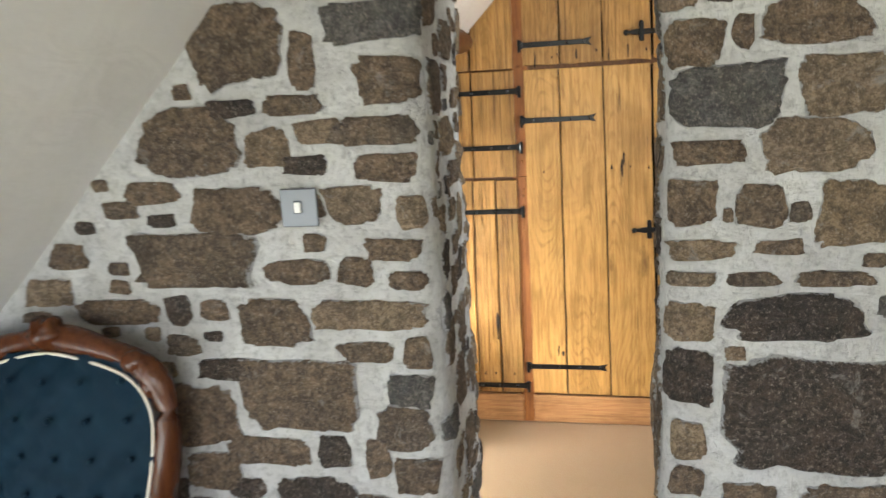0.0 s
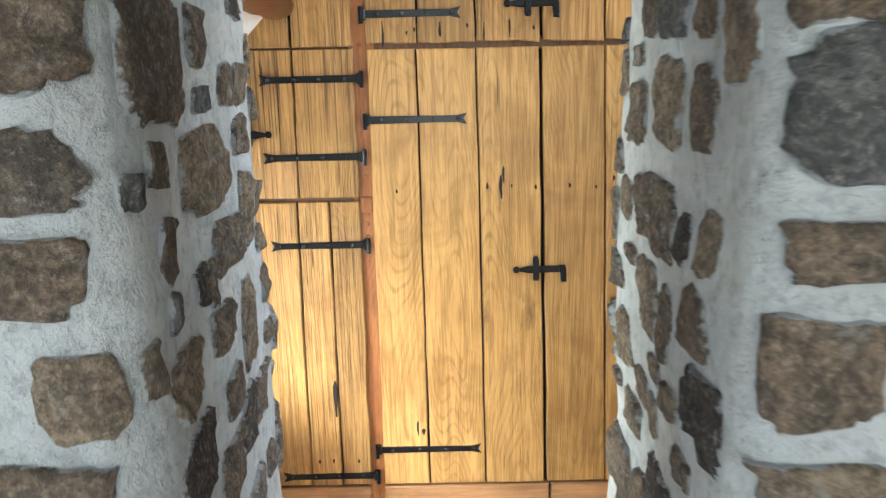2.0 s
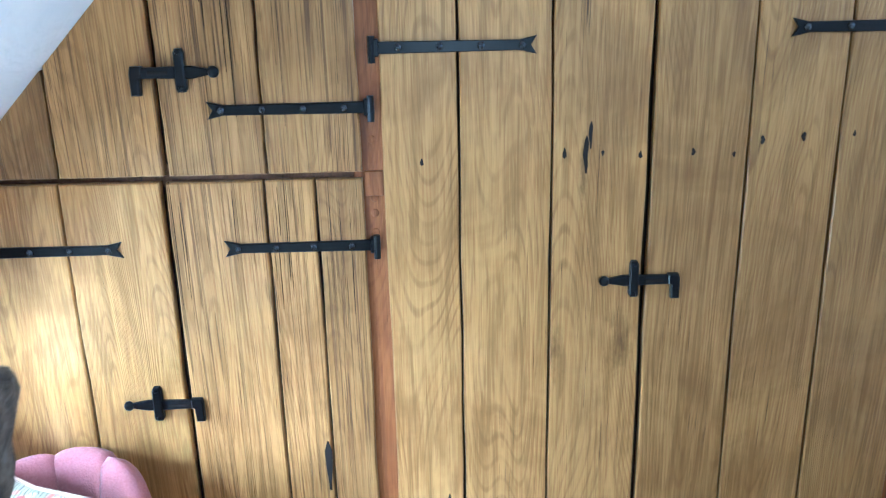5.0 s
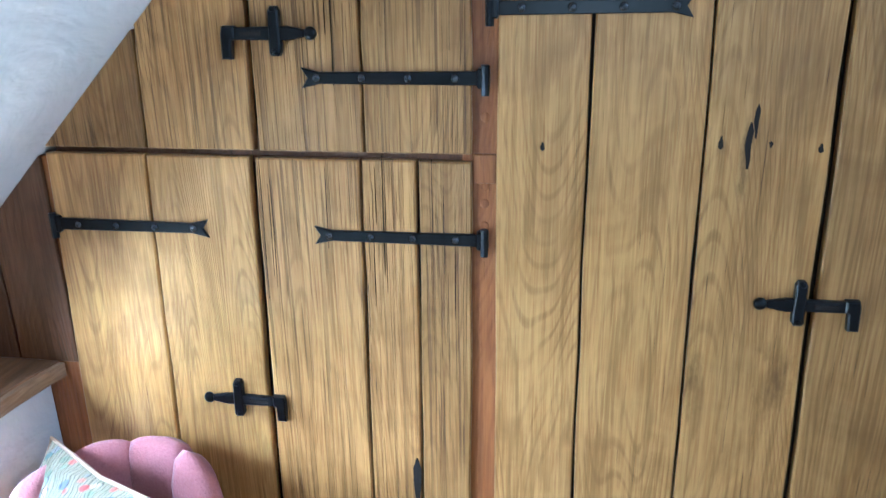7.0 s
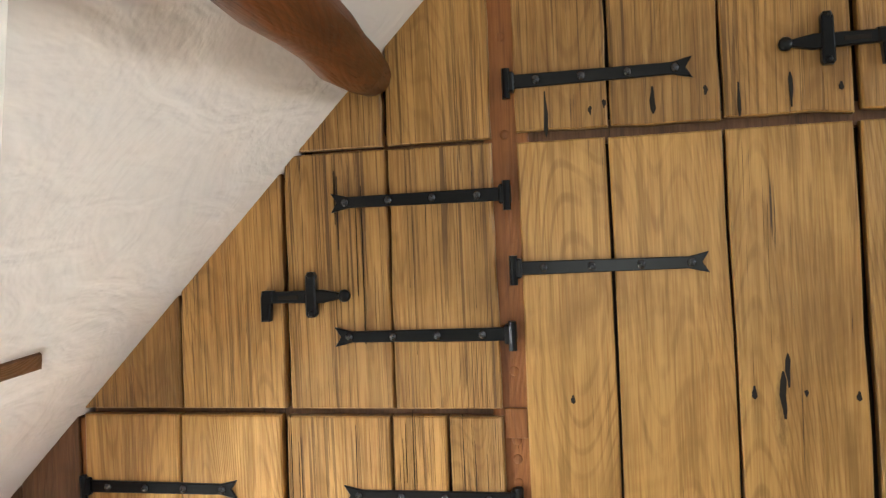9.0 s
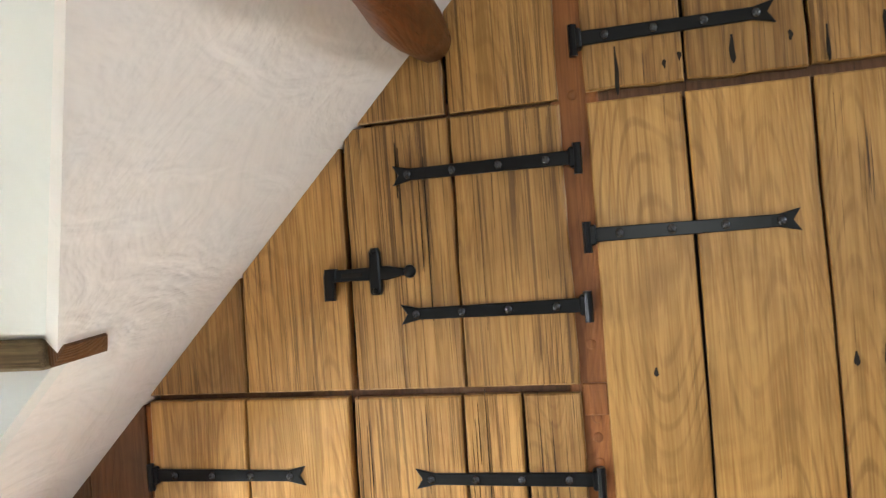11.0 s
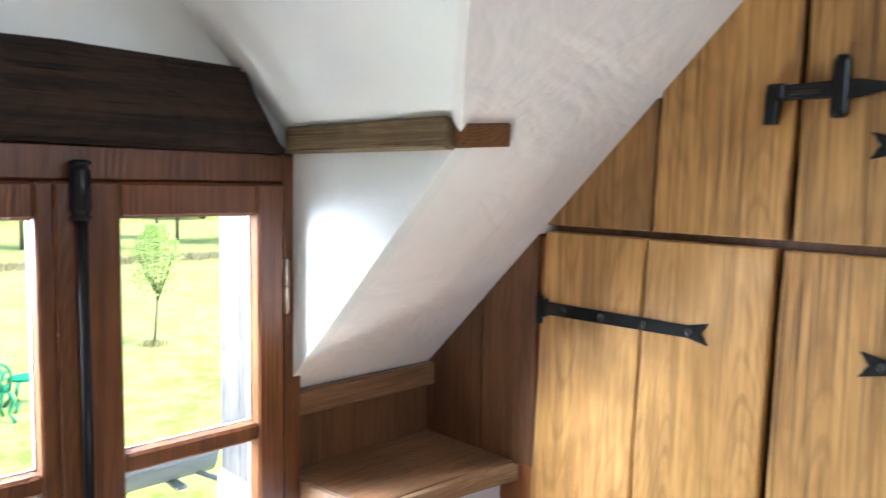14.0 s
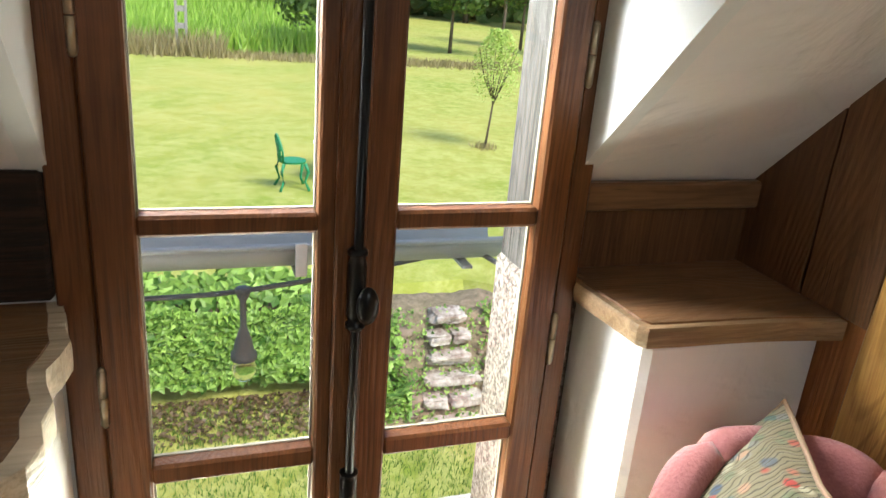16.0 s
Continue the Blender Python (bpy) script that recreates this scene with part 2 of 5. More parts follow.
def rubble(name, tones, patch, deep):
    """Rough hammer-dressed stone; lime smears lap its rim, which the mesh marks in the attribute 'rim'."""
    q = Mat(name, 0.9)
    w = q.coords((1, 1, 1), True)
    ob = q.node("ShaderNodeObjectInfo")
    base = q.ramp(ob.outputs["Random"], [(i / (len(tones) - 1), c) for i, c in enumerate(tones)])
    large = q.noise(w, 11.0, 6.0, 0.68, 0.6)
    crag = q.noise(w, 38.0, 7.0, 0.8, 0.3)
    grit = q.noise(w, 120.0, 6.0, 0.85)
    c = q.mix(q.ramp(large, [(0.42, (0, 0, 0)), (0.62, (0.8, 0.8, 0.8))]), base, patch)
    c = q.mix(q.ramp(crag, [(0.44, (0.7, 0.7, 0.7)), (0.58, (0, 0, 0))]), c, deep)
    c = q.mix(q.ramp(grit, [(0.43, (0.5, 0.5, 0.5)), (0.52, (0, 0, 0))]), c, tuple(k * 0.5 for k in deep))
    c = q.mix(q.ramp(grit, [(0.55, (0, 0, 0)), (0.64, (0.7, 0.7, 0.7))]), c, (0.5, 0.42, 0.35))
    at = q.node("ShaderNodeAttribute")
    at.attribute_name = "rim"
    edge = q.math("ADD", at.outputs["Fac"], q.math("MULTIPLY", q.math("SUBTRACT", q.noise(q.coords(), 42.0, 5.0, 0.7), 0.5), 1.0))
    lime = q.ramp(edge, [(0.78, (0, 0, 0)), (0.9, (1, 1, 1))])
    smear = q.ramp(q.noise(q.coords(), 16.0, 6.0, 0.7, 0.4), [(0.6, (0, 0, 0)), (0.68, (0.6, 0.6, 0.6))])
    c = q.mix(smear, c, (0.4, 0.37, 0.34))
    q.color(q.mix(lime, c, (0.52, 0.52, 0.52)))
    n = q.bump(large, 0.8, 0.02)
    n = q.bump(crag, 1.0, 0.03, n)
    q.bump(grit, 0.8, 0.008, n)
    return q.m


STONE = rubble("brown_granite_rubble", [(0.17, 0.125, 0.09), (0.25, 0.175, 0.12), (0.31, 0.215, 0.14), (0.2, 0.16, 0.13)], (0.37, 0.255, 0.165), (0.06, 0.045, 0.033))
STONE_DARK = rubble("dark_brown_rubble", [(0.075, 0.058, 0.05), (0.11, 0.085, 0.07), (0.095, 0.07, 0.055)], (0.15, 0.105, 0.075), (0.022, 0.018, 0.016))
STONE_GREY = rubble("grey_granite_rubble", [(0.15, 0.145, 0.14), (0.2, 0.19, 0.18)], (0.25, 0.22, 0.19), (0.06, 0.055, 0.052))
STONE_OCHRE = rubble("ochre_granite_rubble", [(0.37, 0.26, 0.155), (0.42, 0.3, 0.2), (0.33, 0.245, 0.17)], (0.5, 0.37, 0.24), (0.09, 0.065, 0.044))
STONES = {"b": STONE, "d": STONE_DARK, "g": STONE_GREY, "o": STONE_OCHRE}

ir = Mat("black_japanned_iron", 0.3, 0.15)
ir.color((0.004, 0.004, 0.005))
ir.b.inputs["Specular IOR Level"].default_value = 0.3
ir.bump(ir.noise(ir.coords(), 60.0, 3.0), 0.3, 0.002)
IRON = ir.m
bo = Mat("worn_iron_bolt_head", 0.25, 0.7)
bo.color((0.07, 0.07, 0.075))
BOLT = bo.m
br = Mat("aged_brass", 0.35, 0.9)
br.color((0.4, 0.34, 0.25))
BRASS = br.m
st_ = Mat("brushed_steel_plate", 0.42, 0.75)
st_.color((0.2, 0.21, 0.225))
STEEL = st_.m
wh = Mat("white_switch_plastic", 0.4)
wh.color((0.75, 0.75, 0.73))
WHITE = wh.m
zn = Mat("weathered_zinc", 0.5, 0.35)
zn.color(zn.mix(zn.noise(zn.coords(), 6.0, 4.0), (0.2, 0.215, 0.24), (0.3, 0.32, 0.35)))
ZINC = zn.m
rb = Mat("grey_rubber", 0.7)
rb.color((0.07, 0.075, 0.085))
RUBBER = rb.m
gp = Mat("green_painted_metal", 0.45)
gp.color((0.012, 0.22, 0.09))
GREEN = gp.m
gl = Mat("clear_pane", 0.0)
gl.t.nodes.remove(gl.b)
tr = gl.node("ShaderNodeBsdfTransparent")
gs = gl.node("ShaderNodeBsdfGlossy", Roughness=0.02)
fr = gl.node("ShaderNodeFresnel", IOR=1.35)
mx = gl.node("ShaderNodeMixShader")
gl.link(fr.outputs[0], mx.inputs[0])
gl.link(tr.outputs[0], mx.inputs[1])
gl.link(gs.outputs[0], mx.inputs[2])
gl.link(mx.outputs[0], gl.t.nodes["Material Output"].inputs[0])
GLASS = gl.m

ca = Mat("tan_sisal_weave", 0.95)
v = ca.coords()
w1 = ca.node("ShaderNodeTexWave", Scale=62.0, Distortion=1.2)
w1.bands_direction = "X"
ca.link(v, w1.inputs[0])
w2 = ca.node("ShaderNodeTexWave", Scale=42.0, Distortion=1.2)
w2.bands_direction = "Y"
ca.link(v, w2.inputs[0])
wv = ca.math("MULTIPLY", w1.outputs["Fac"], w2.outputs["Fac"])
ca.color(ca.mix(wv, ca.mix(ca.noise(v, 5.0), (0.3, 0.19, 0.1), (0.26, 0.16, 0.085)), (0.52, 0.38, 0.24)))
ca.bump(wv, 0.8, 0.004)
SISAL = ca.m

bv = Mat("teal_blue_velvet", 0.75)
bv.color(bv.mix(bv.noise(bv.coords(), 9.0, 3.0), (0.001, 0.007, 0.015), (0.004, 0.022, 0.04)))
bv.b.inputs["Sheen Weight"].default_value = 0.06
bv.b.inputs["Sheen Tint"].default_value = (0.2, 0.5, 0.7, 1)
bv.b.inputs["Specular IOR Level"].default_value = 0.15
bv.bump(bv.noise(bv.coords(), 300.0, 2.0), 0.3, 0.002)
VELVET = bv.m
pk = Mat("dusty_pink_corduroy", 0.9)
v = pk.coords()
pw = pk.noise(v, 190.0, 2.0)
pk.color(pk.mix(pw, (0.34, 0.11, 0.115), (0.5, 0.2, 0.2)))
pk.b.inputs["Sheen Weight"].default_value = 0.3
pk.bump(pw, 0.6, 0.003)
PINK = pk.m
cr = Mat("cream_piping", 0.8)
cr.color((0.6, 0.56, 0.47))
CREAM = cr.m
ta = Mat("tan_piping", 0.8)
ta.color((0.36, 0.24, 0.16))
TAN = ta.m
pu = Mat("old_glazing_putty", 0.8)
pu.color((0.28, 0.25, 0.19))
PUTTY = pu.m
em = Mat("embroidered_floral_cloth", 0.85)
v = em.coords()
vo = em.node("ShaderNodeTexVoronoi", Scale=38.0)
em.link(v, vo.inputs["Vector"])
wa = em.node("ShaderNodeTexWave", Scale=19.0, Distortion=10.0, Detail=1.5)
em.link(v, wa.inputs[0])
lines = em.ramp(wa.outputs["Fac"], [(0.28, (0, 0, 0)), (0.33, (1, 1, 1)), (0.62, (1, 1, 1)), (0.68, (0, 0, 0))])
cc = em.ramp(vo.outputs["Color"], [(0.0, (0.22, 0.19, 0.12)), (0.3, (0.14, 0.17, 0.1)), (0.42, (0.45, 0.4, 0.28)), (0.52, (0.03, 0.06, 0.12)), (0.64, (0.4, 0.36, 0.24)), (0.78, (0.45, 0.04, 0.03)), (0.84, (0.08, 0.14, 0.13)), (1.0, (0.22, 0.19, 0.12))])
fl_ = em.mix(em.ramp(vo.outputs["Distance"], [(0.35, (1, 1, 1)), (0.5, (0, 0, 0))]), (0.22, 0.19, 0.12), cc)
em.color(em.mix(em.math("MULTIPLY", lines, 0.85), fl_, (0.055, 0.045, 0.03)))
em.bump(wa.outputs["Fac"], 0.4, 0.004)
CLOTH = em.m

gr = Mat("mown_lawn", 0.95)
v = gr.coords()
g1 = gr.noise(v, 0.35, 5.0, 0.6)
g2 = gr.noise(v, 2.6, 9.0, 0.82)
gc = gr.mix(gr.ramp(g1, [(0.35, (0, 0, 0)), (0.7, (1, 1, 1))]), (0.21, 0.28, 0.028), (0.37, 0.345, 0.075))
gr.color(gr.mix(gr.ramp(g2, [(0.44, (0, 0, 0)), (0.58, (0.75, 0.75, 0.75))]), gc, (0.42, 0.43, 0.13)))
gr.bump(g2, 0.7, 0.05)
LAWN = gr.m
co = Mat("tall_green_crop", 0.8)
co.color(co.mix(co.noise(co.coords((1, 1, 0.3)), 3.0, 5.0, 0.7), (0.03, 0.09, 0.012), (0.13, 0.27, 0.035)))
CROP = co.m


def leafmat(name, a, b):
    l = Mat(name, 0.5)
    g = l.node("ShaderNodeNewGeometry")
    c = l.mix(g.outputs["Random Per Island"], a, b)
    l.color(c)
    tl = l.node("ShaderNodeBsdfTranslucent")
    l.link(c, tl.inputs[0])
    both = l.node("ShaderNodeMixShader", Fac=0.35)
    l.link(l.b.outputs[0], both.inputs[1])
    l.link(tl.outputs[0], both.inputs[2])
    l.link(both.outputs[0], l.t.nodes["Material Output"].inputs[0])
    return l.m


IVY = leafmat("ivy_leaves", (0.045, 0.13, 0.014), (0.36, 0.56, 0.11))
TREELEAF = leafmat("dark_tree_leaves", (0.035, 0.085, 0.015), (0.14, 0.23, 0.05))
WILLOW = leafmat("pale_willow_leaves", (0.36, 0.5, 0.1), (0.58, 0.7, 0.22))
MAIZE = leafmat("bright_maize", (0.2, 0.38, 0.04), (0.45, 0.65, 0.12))
FERN = leafmat("fern_green", (0.07, 0.17, 0.02), (0.2, 0.32, 0.06))
LITTER = leafmat("brown_dead_leaves", (0.06, 0.04, 0.022), (0.24, 0.16, 0.085))
DRY = leafmat("dry_grass", (0.26, 0.22, 0.1), (0.42, 0.36, 0.18))
ps = Mat("pale_lichened_stone", 0.9)
v = ps.coords()
ps.color(ps.mix(ps.ramp(ps.noise(v, 7.0, 5.0, 0.7), [(0.38, (0, 0, 0)), (0.62, (1, 1, 1))]), (0.17, 0.115, 0.085), (0.46, 0.41, 0.36)))
ps.bump(ps.noise(v, 20.0, 5.0), 0.8, 0.02)
PALESTONE = ps.m
ea = Mat("pale_dry_earth", 0.95)
ea.color(ea.mix(ea.ramp(ea.noise(ea.coords(), 9.0, 6.0, 0.75), [(0.35, (0, 0, 0)), (0.65, (1, 1, 1))]), (0.1, 0.085, 0.045), (0.3, 0.23, 0.15)))
ea.bump(ea.noise(ea.coords(), 25.0, 5.0, 0.7), 0.8, 0.03)
EARTH = ea.m
bs = Mat("earth_stained_stone", 0.9)
bs.color(bs.mix(bs.noise(bs.coords(), 9.0, 5.0, 0.7), (0.1, 0.065, 0.045), (0.3, 0.23, 0.17)))
BROWNSTONE = bs.m
gn = Mat("speckled_granite", 0.85)
v = gn.coords()
gn.color(gn.mix(gn.ramp(gn.noise(v, 110.0, 4.0, 0.7), [(0.4, (0, 0, 0)), (0.6, (1, 1, 1))]), (0.08, 0.062, 0.052), (0.36, 0.32, 0.28)))
gn.bump(gn.noise(v, 60.0, 5.0), 0.6, 0.006)
GRANITE = gn.m
cn = Mat("grey_concrete_pole", 0.9)
cn.color(cn.mix(cn.noise(cn.coords(), 8.0), (0.2, 0.195, 0.18), (0.3, 0.29, 0.27)))
CONCRETE = cn.m
bk = Mat("tree_bark", 0.9)
bk.color(bk.mix(bk.noise(bk.coords((1, 1, 0.2)), 20.0), (0.06, 0.045, 0.03), (0.14, 0.11, 0.08)))
BARK = bk.m
so = Mat("bare_soil_and_litter", 0.95)
so.color(so.mix(so.noise(so.coords(), 18.0, 5.0, 0.7), (0.07, 0.045, 0.03), (0.2, 0.14, 0.085)))
SOIL = so.m
# near-black for cracks and holes, and for shade painted in slots and gaps
sl = Mat("dark_crack_and_shade", 0.9)
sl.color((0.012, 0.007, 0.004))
CRACK_SHADE = sl.m

# ---- mesh helpers ----


def thing(name, at, label, category, group="", kind=""):
    e = new(name)
    e.location = at
    e.empty_display_size = 0.05
    return tagged(e, label, category, group, kind)


def origin(ob):
    p = Vector((0, 0, 0))
    while ob is not None:
        p += ob.location
        ob = ob.parent
    return p


def mesh_from(name, bm, mat, smooth=False):
    me = bpy.data.meshes.new(name)
    bmesh.ops.recalc_face_normals(bm, faces=bm.faces)
    bm.to_mesh(me)
    bm.free()
    for m in (mat if isinstance(mat, (list, tuple)) else [mat]):
        me.materials.append(m)
    if smooth:
        for p in me.polygons:
            p.use_smooth = True
    return me


def part(name, bm, mat, parent=None, label="", smooth=False, kind="", category=""):
    """Links a bmesh, built in world coordinates, as one mesh under its parent."""
    if parent is not None:
        o = origin(parent)
        bmesh.ops.translate(bm, verts=bm.verts, vec=-o)
    ob = new(name, mesh_from(name, bm, mat, smooth))
    ob.parent = parent
    return tagged(ob, label, category, "", kind)


def box(bm, x0, x1, y0, y1, z0, z1, bevel=0.0):
    vs = [bm.verts.new((x, y, z)) for x in (x0, x1) for y in (y0, y1) for z in (z0, z1)]
    fs = [bm.faces.new([vs[i] for i in f]) for f in ((0, 1, 3, 2), (4, 6, 7, 5), (0, 4, 5, 1), (2, 3, 7, 6), (0, 2, 6, 4), (1, 5, 7, 3))]
    if bevel:
        es = list({e for f in fs for e in f.edges})
        bmesh.ops.bevel(bm, geom=es, offset=bevel, segments=1, affect="EDGES", profile=0.5)
    return bm


def boxm(x0, x1, y0, y1, z0, z1, bevel=0.0):
    return box(bmesh.new(), x0, x1, y0, y1, z0, z1, bevel)


def tube(bm, pts, radii, sides=10, flat=1.0):
    """A closed round bar through the points."""
    pts = [Vector(p) for p in pts]
    if isinstance(radii, (int, float)):
        radii = [radii] * len(pts)
    rings = []
    for i, p in enumerate(pts):
        d = (pts[min(i + 1, len(pts) - 1)] - pts[max(i - 1, 0)]).normalized()
        u = d.cross(Vector((0, 0, 1)))
        if u.length < 0.05:
            u = d.cross(Vector((0, 1, 0)))
        u.normalize()
        w = u.cross(d)
        rings.append([bm.verts.new(p + radii[i] * (math.cos(2 * math.pi * k / sides) * u + flat * math.sin(2 * math.pi * k / sides) * w)) for k in range(sides)])
    for a, b in zip(rings, rings[1:]):
        for k in range(sides):
            bm.faces.new((a[k], a[(k + 1) % sides], b[(k + 1) % sides], b[k]))
    bm.faces.new(rings[0])
    bm.faces.new(rings[-1])
    return bm


def ball(bm, c, r, sy=1.0, sz=1.0, seg=10):
    m = Matrix.Translation(c) @ Matrix.Diagonal((r, r * sy, r * sz, 1))
    bmesh.ops.create_uvsphere(bm, u_segments=seg, v_segments=max(6, seg // 2 + 1), radius=1.0, matrix=m)
    return bm


def prism(outline, y_front, thick, bevel=0.003, warp=None):
    """A board lying in the xz plane with eased front edges; its face looks towards -y."""
    bm = bmesh.new()
    n = len(outline)
    pts = [Vector((x, z)) for x, z in outline]
    area = sum(pts[i].x * pts[(i + 1) % n].y - pts[(i + 1) % n].x * pts[i].y for i in range(n))
    if area < 0:
        pts.reverse()
    inn = []
    for i in range(n):
        a, b, c = pts[i - 1], pts[i], pts[(i + 1) % n]
        e1, e2 = (b - a).normalized(), (c - b).normalized()
        nn = Vector((-e1.y - e2.y, e1.x + e2.x))
        k = nn.length
        inn.append(b + (nn / k * bevel / max(0.5, k / 2) if k > 1e-4 else nn))
    f = warp or (lambda x, z: x)
    back = [bm.verts.new((f(p.x, p.y), y_front + thick, p.y)) for p in pts]
    mid = [bm.verts.new((f(p.x, p.y), y_front + bevel, p.y)) for p in pts]
    top = [bm.verts.new((f(p.x, p.y), y_front, p.y)) for p in inn]
    for a, b in ((back, mid), (mid, top)):
        for i in range(n):
            bm.faces.new((a[i], a[(i + 1) % n], b[(i + 1) % n], b[i]))
    bm.faces.new(top)
    bm.faces.new(list(reversed(back)))
    return bm


def lean(x, z):
    return x + 0.04 * (1.5 - z) * (x + 0.15)


def slope_z(x):
    return x + 2.38


def plank_outline(x0, x1, z0, z1, rng, wob=0.0018, cut=False, ragged=0.0):
    """A board's outline with hand-planed edges, its top cut along the roof slope where asked."""
    n = 9
    pts = []
    t0 = min(z1, slope_z(x0) + 0.012) if cut else z1
    t1 = min(z1, slope_z(x1) + 0.012) if cut else z1
    if t1 - z0 < 0.03:
        return None
    if t0 < z0:
        x0 = z0 + 0.01 - 2.392
        t0 = z0 + 0.006
    for i in range(4 if ragged else 2):
        m = 3 if ragged else 1
        pts.append((x0 + (x1 - x0) * i / m, z0 + (rng.uniform(0, ragged) if ragged else 0)))
    for i in range(1, n):
        pts.append((x1 + rng.uniform(-wob, wob), z0 + (t1 - z0) * i / n))
    pts.append((x1, t1))
    if cut and z1 > t0 + 0.01 and z1 < t1 + 0.001 and slope_z(x1) > z1:
        pts.append((z1 - 2.392, z1))
    pts.append((x0, t0))
    if t0 - z0 > 0.05:
        for i in range(n - 1, 0, -1):
            pts.append((x0 + rng.uniform(-wob, wob), z0 + (t0 - z0) * i / n))
    return pts


FACE = 3.543
rng = random.Random(4)

# ---- floors, walls, roofs ----
bm = boxm(-1.75, 2.6, -2.6, 3.75, -0.12, 0.0)
tagged(new("floor", mesh_from("floor", bm, SISAL)), "tan woven sisal carpet laid wall to wall", "floor", kind="structure")


def slab_mesh(polys, thick):
    """Each polygon thickened away from the room; polys are (points, outward direction)."""
    bm = bmesh.new()
    for pts, out in polys:
        o = Vector(out).normalized() * thick
        a = [bm.verts.new(p) for p in pts]
        b = [bm.verts.new(Vector(p) + o) for p in pts]
        bm.faces.new(a)
        bm.faces.new(list(reversed(b)))
        for i in range(len(pts)):
            bm.faces.new((a[i], b[i], b[(i + 1) % len(pts)], a[(i + 1) % len(pts)]))
    return bm


UP = (-1, 0, 1)
XK = -1.43


def sl_pt(x, y):
    return (x, y, slope_z(x))


# sloping ceiling of the bedroom, open at the dormer
polys = [
    ([sl_pt(XK - 0.05, 3.16), sl_pt(-0.98, 3.16), sl_pt(-0.56, 2.76), sl_pt(0.07, 2.76), sl_pt(0.07, 3.62), sl_pt(XK - 0.05, 3.62)], UP),
    ([sl_pt(XK - 0.05, 2.12), sl_pt(0.07, 2.12), sl_pt(0.07, 2.76), sl_pt(-0.56, 2.76), sl_pt(-0.98, 2.36), sl_pt(XK - 0.05, 2.36)], UP),
    ([(0.07, 2.12, 2.45), (1.7, 2.12, 2.45), (1.7, 3.62, 2.45), (0.07, 3.62, 2.45)], (0, 0, 1)),
]
tagged(new("ceiling", mesh_from("ceiling", slab_mesh(polys, 0.1), PLASTER)), "warm white lime-plastered sloping ceiling", "ceiling", kind="structure")
# dormer: two small pitched planes, cheeks, gable over the lintel
dz = 1.42
polys = [
    ([(-1.45, 3.16, dz), (-0.965, 3.16, dz), (-0.555, 2.76, 1.83), (-1.45, 2.76, 1.83)], (0, 1, 1)),
    ([(-1.45, 2.36, dz), (-0.965, 2.36, dz), (-0.555, 2.76, 1.83), (-1.45, 2.76, 1.83)], (0, -1, 1)),
    ([(-1.42, 3.157, 0.957), (-0.972, 3.157, 1.405), (-0.972, 3.157, dz + 0.005), (-1.42, 3.157, dz + 0.005)], (0, 1, 0)),
    ([(-1.42, 2.363, 0.957), (-0.972, 2.363, 1.405), (-0.972, 2.363, dz + 0.005), (-1.42, 2.363, dz + 0.005)], (0, -1, 0)),
    ([(-1.425, 2.3, 1.38), (-1.425, 3.22, 1.38), (-1.425, 3.22, 1.45), (-1.425, 2.76, 1.92), (-1.425, 2.3, 1.45)], (-1, 0, 0)),
]
bm = slab_mesh(polys[:2], 0.08)
b2 = slab_mesh(polys[2:4], 0.03)
tagged(new("dormer_ceiling", mesh_from("dormer_ceiling", bm, PLASTER_GREY)), "white plastered pitched dormer ceiling", "ceiling", kind="structure")
tagged(new("dormer_cheeks", mesh_from("dormer_cheeks", b2, PLASTER_GREY)), "white painted triangular dormer cheeks", "wall", kind="structure")
tagged(new("dormer_gable", mesh_from("dormer_gable", slab_mesh(polys[4:], 0.1), PLASTER_GREY)), "white plastered wall over the window", "wall", kind="structure")

# outer (eaves) wall of the bedroom with its window opening, and the plastered plinths beside the window
bm = bmesh.new()
box(bm, -1.66, -1.462, 3.175, 3.9, -0.12, 0.98)
box(bm, -1.75, -1.425, 1.9, 2.355, -0.12, 0.98)
box(bm, -1.75, -1.41, 2.355, 3.175, -0.12, 0.045)
tagged(new("wall_west", mesh_from("wall_west", bm, PLASTER_RED)), "white painted rough eaves wall", "wall", kind="structure")
bm = boxm(-1.461, -1.222, 3.205, 3.56, 0.0, 0.728, 0.012)
tagged(new("plinth_wall", mesh_from("plinth_wall", bm, PLASTER_RED)), "white painted render base under the shelf", "wall", kind="structure")
bm = boxm(-1.424, -1.15, 2.21, 2.352, 0.0, 0.70, 0.012)
tagged(new("plinth_wall_small", mesh_from("plinth_wall_small", bm, PLASTER_RED)), "white painted render base under the live-edge shelf", "wall", kind="structure")
bm = bmesh.new()
box(bm, -1.75, 1.7, 3.62, 3.75, -0.12, 2.6)
tagged(new("wall_north", mesh_from("wall_north", bm, PLASTER)), "plain wall behind the cupboards", "wall", kind="structure")
# the high opening is added to hold the unseen east fill lamp
bm = bmesh.new()
for y0, y1, z0, z1 in ((2.0, 2.45, -0.12, 2.6), (3.35, 3.75, -0.12, 2.6), (2.45, 3.35, -0.12, 1.65), (2.45, 3.35, 2.22, 2.6)):
    box(bm, 1.6, 1.75, y0, y1, z0, z1)
tagged(new("wall_east", mesh_from("wall_east", bm, PLASTER)), "plain plastered wall with a high opening added for a fill lamp", "wall", kind="structure")


def slope1(x):
    return x + 2.53


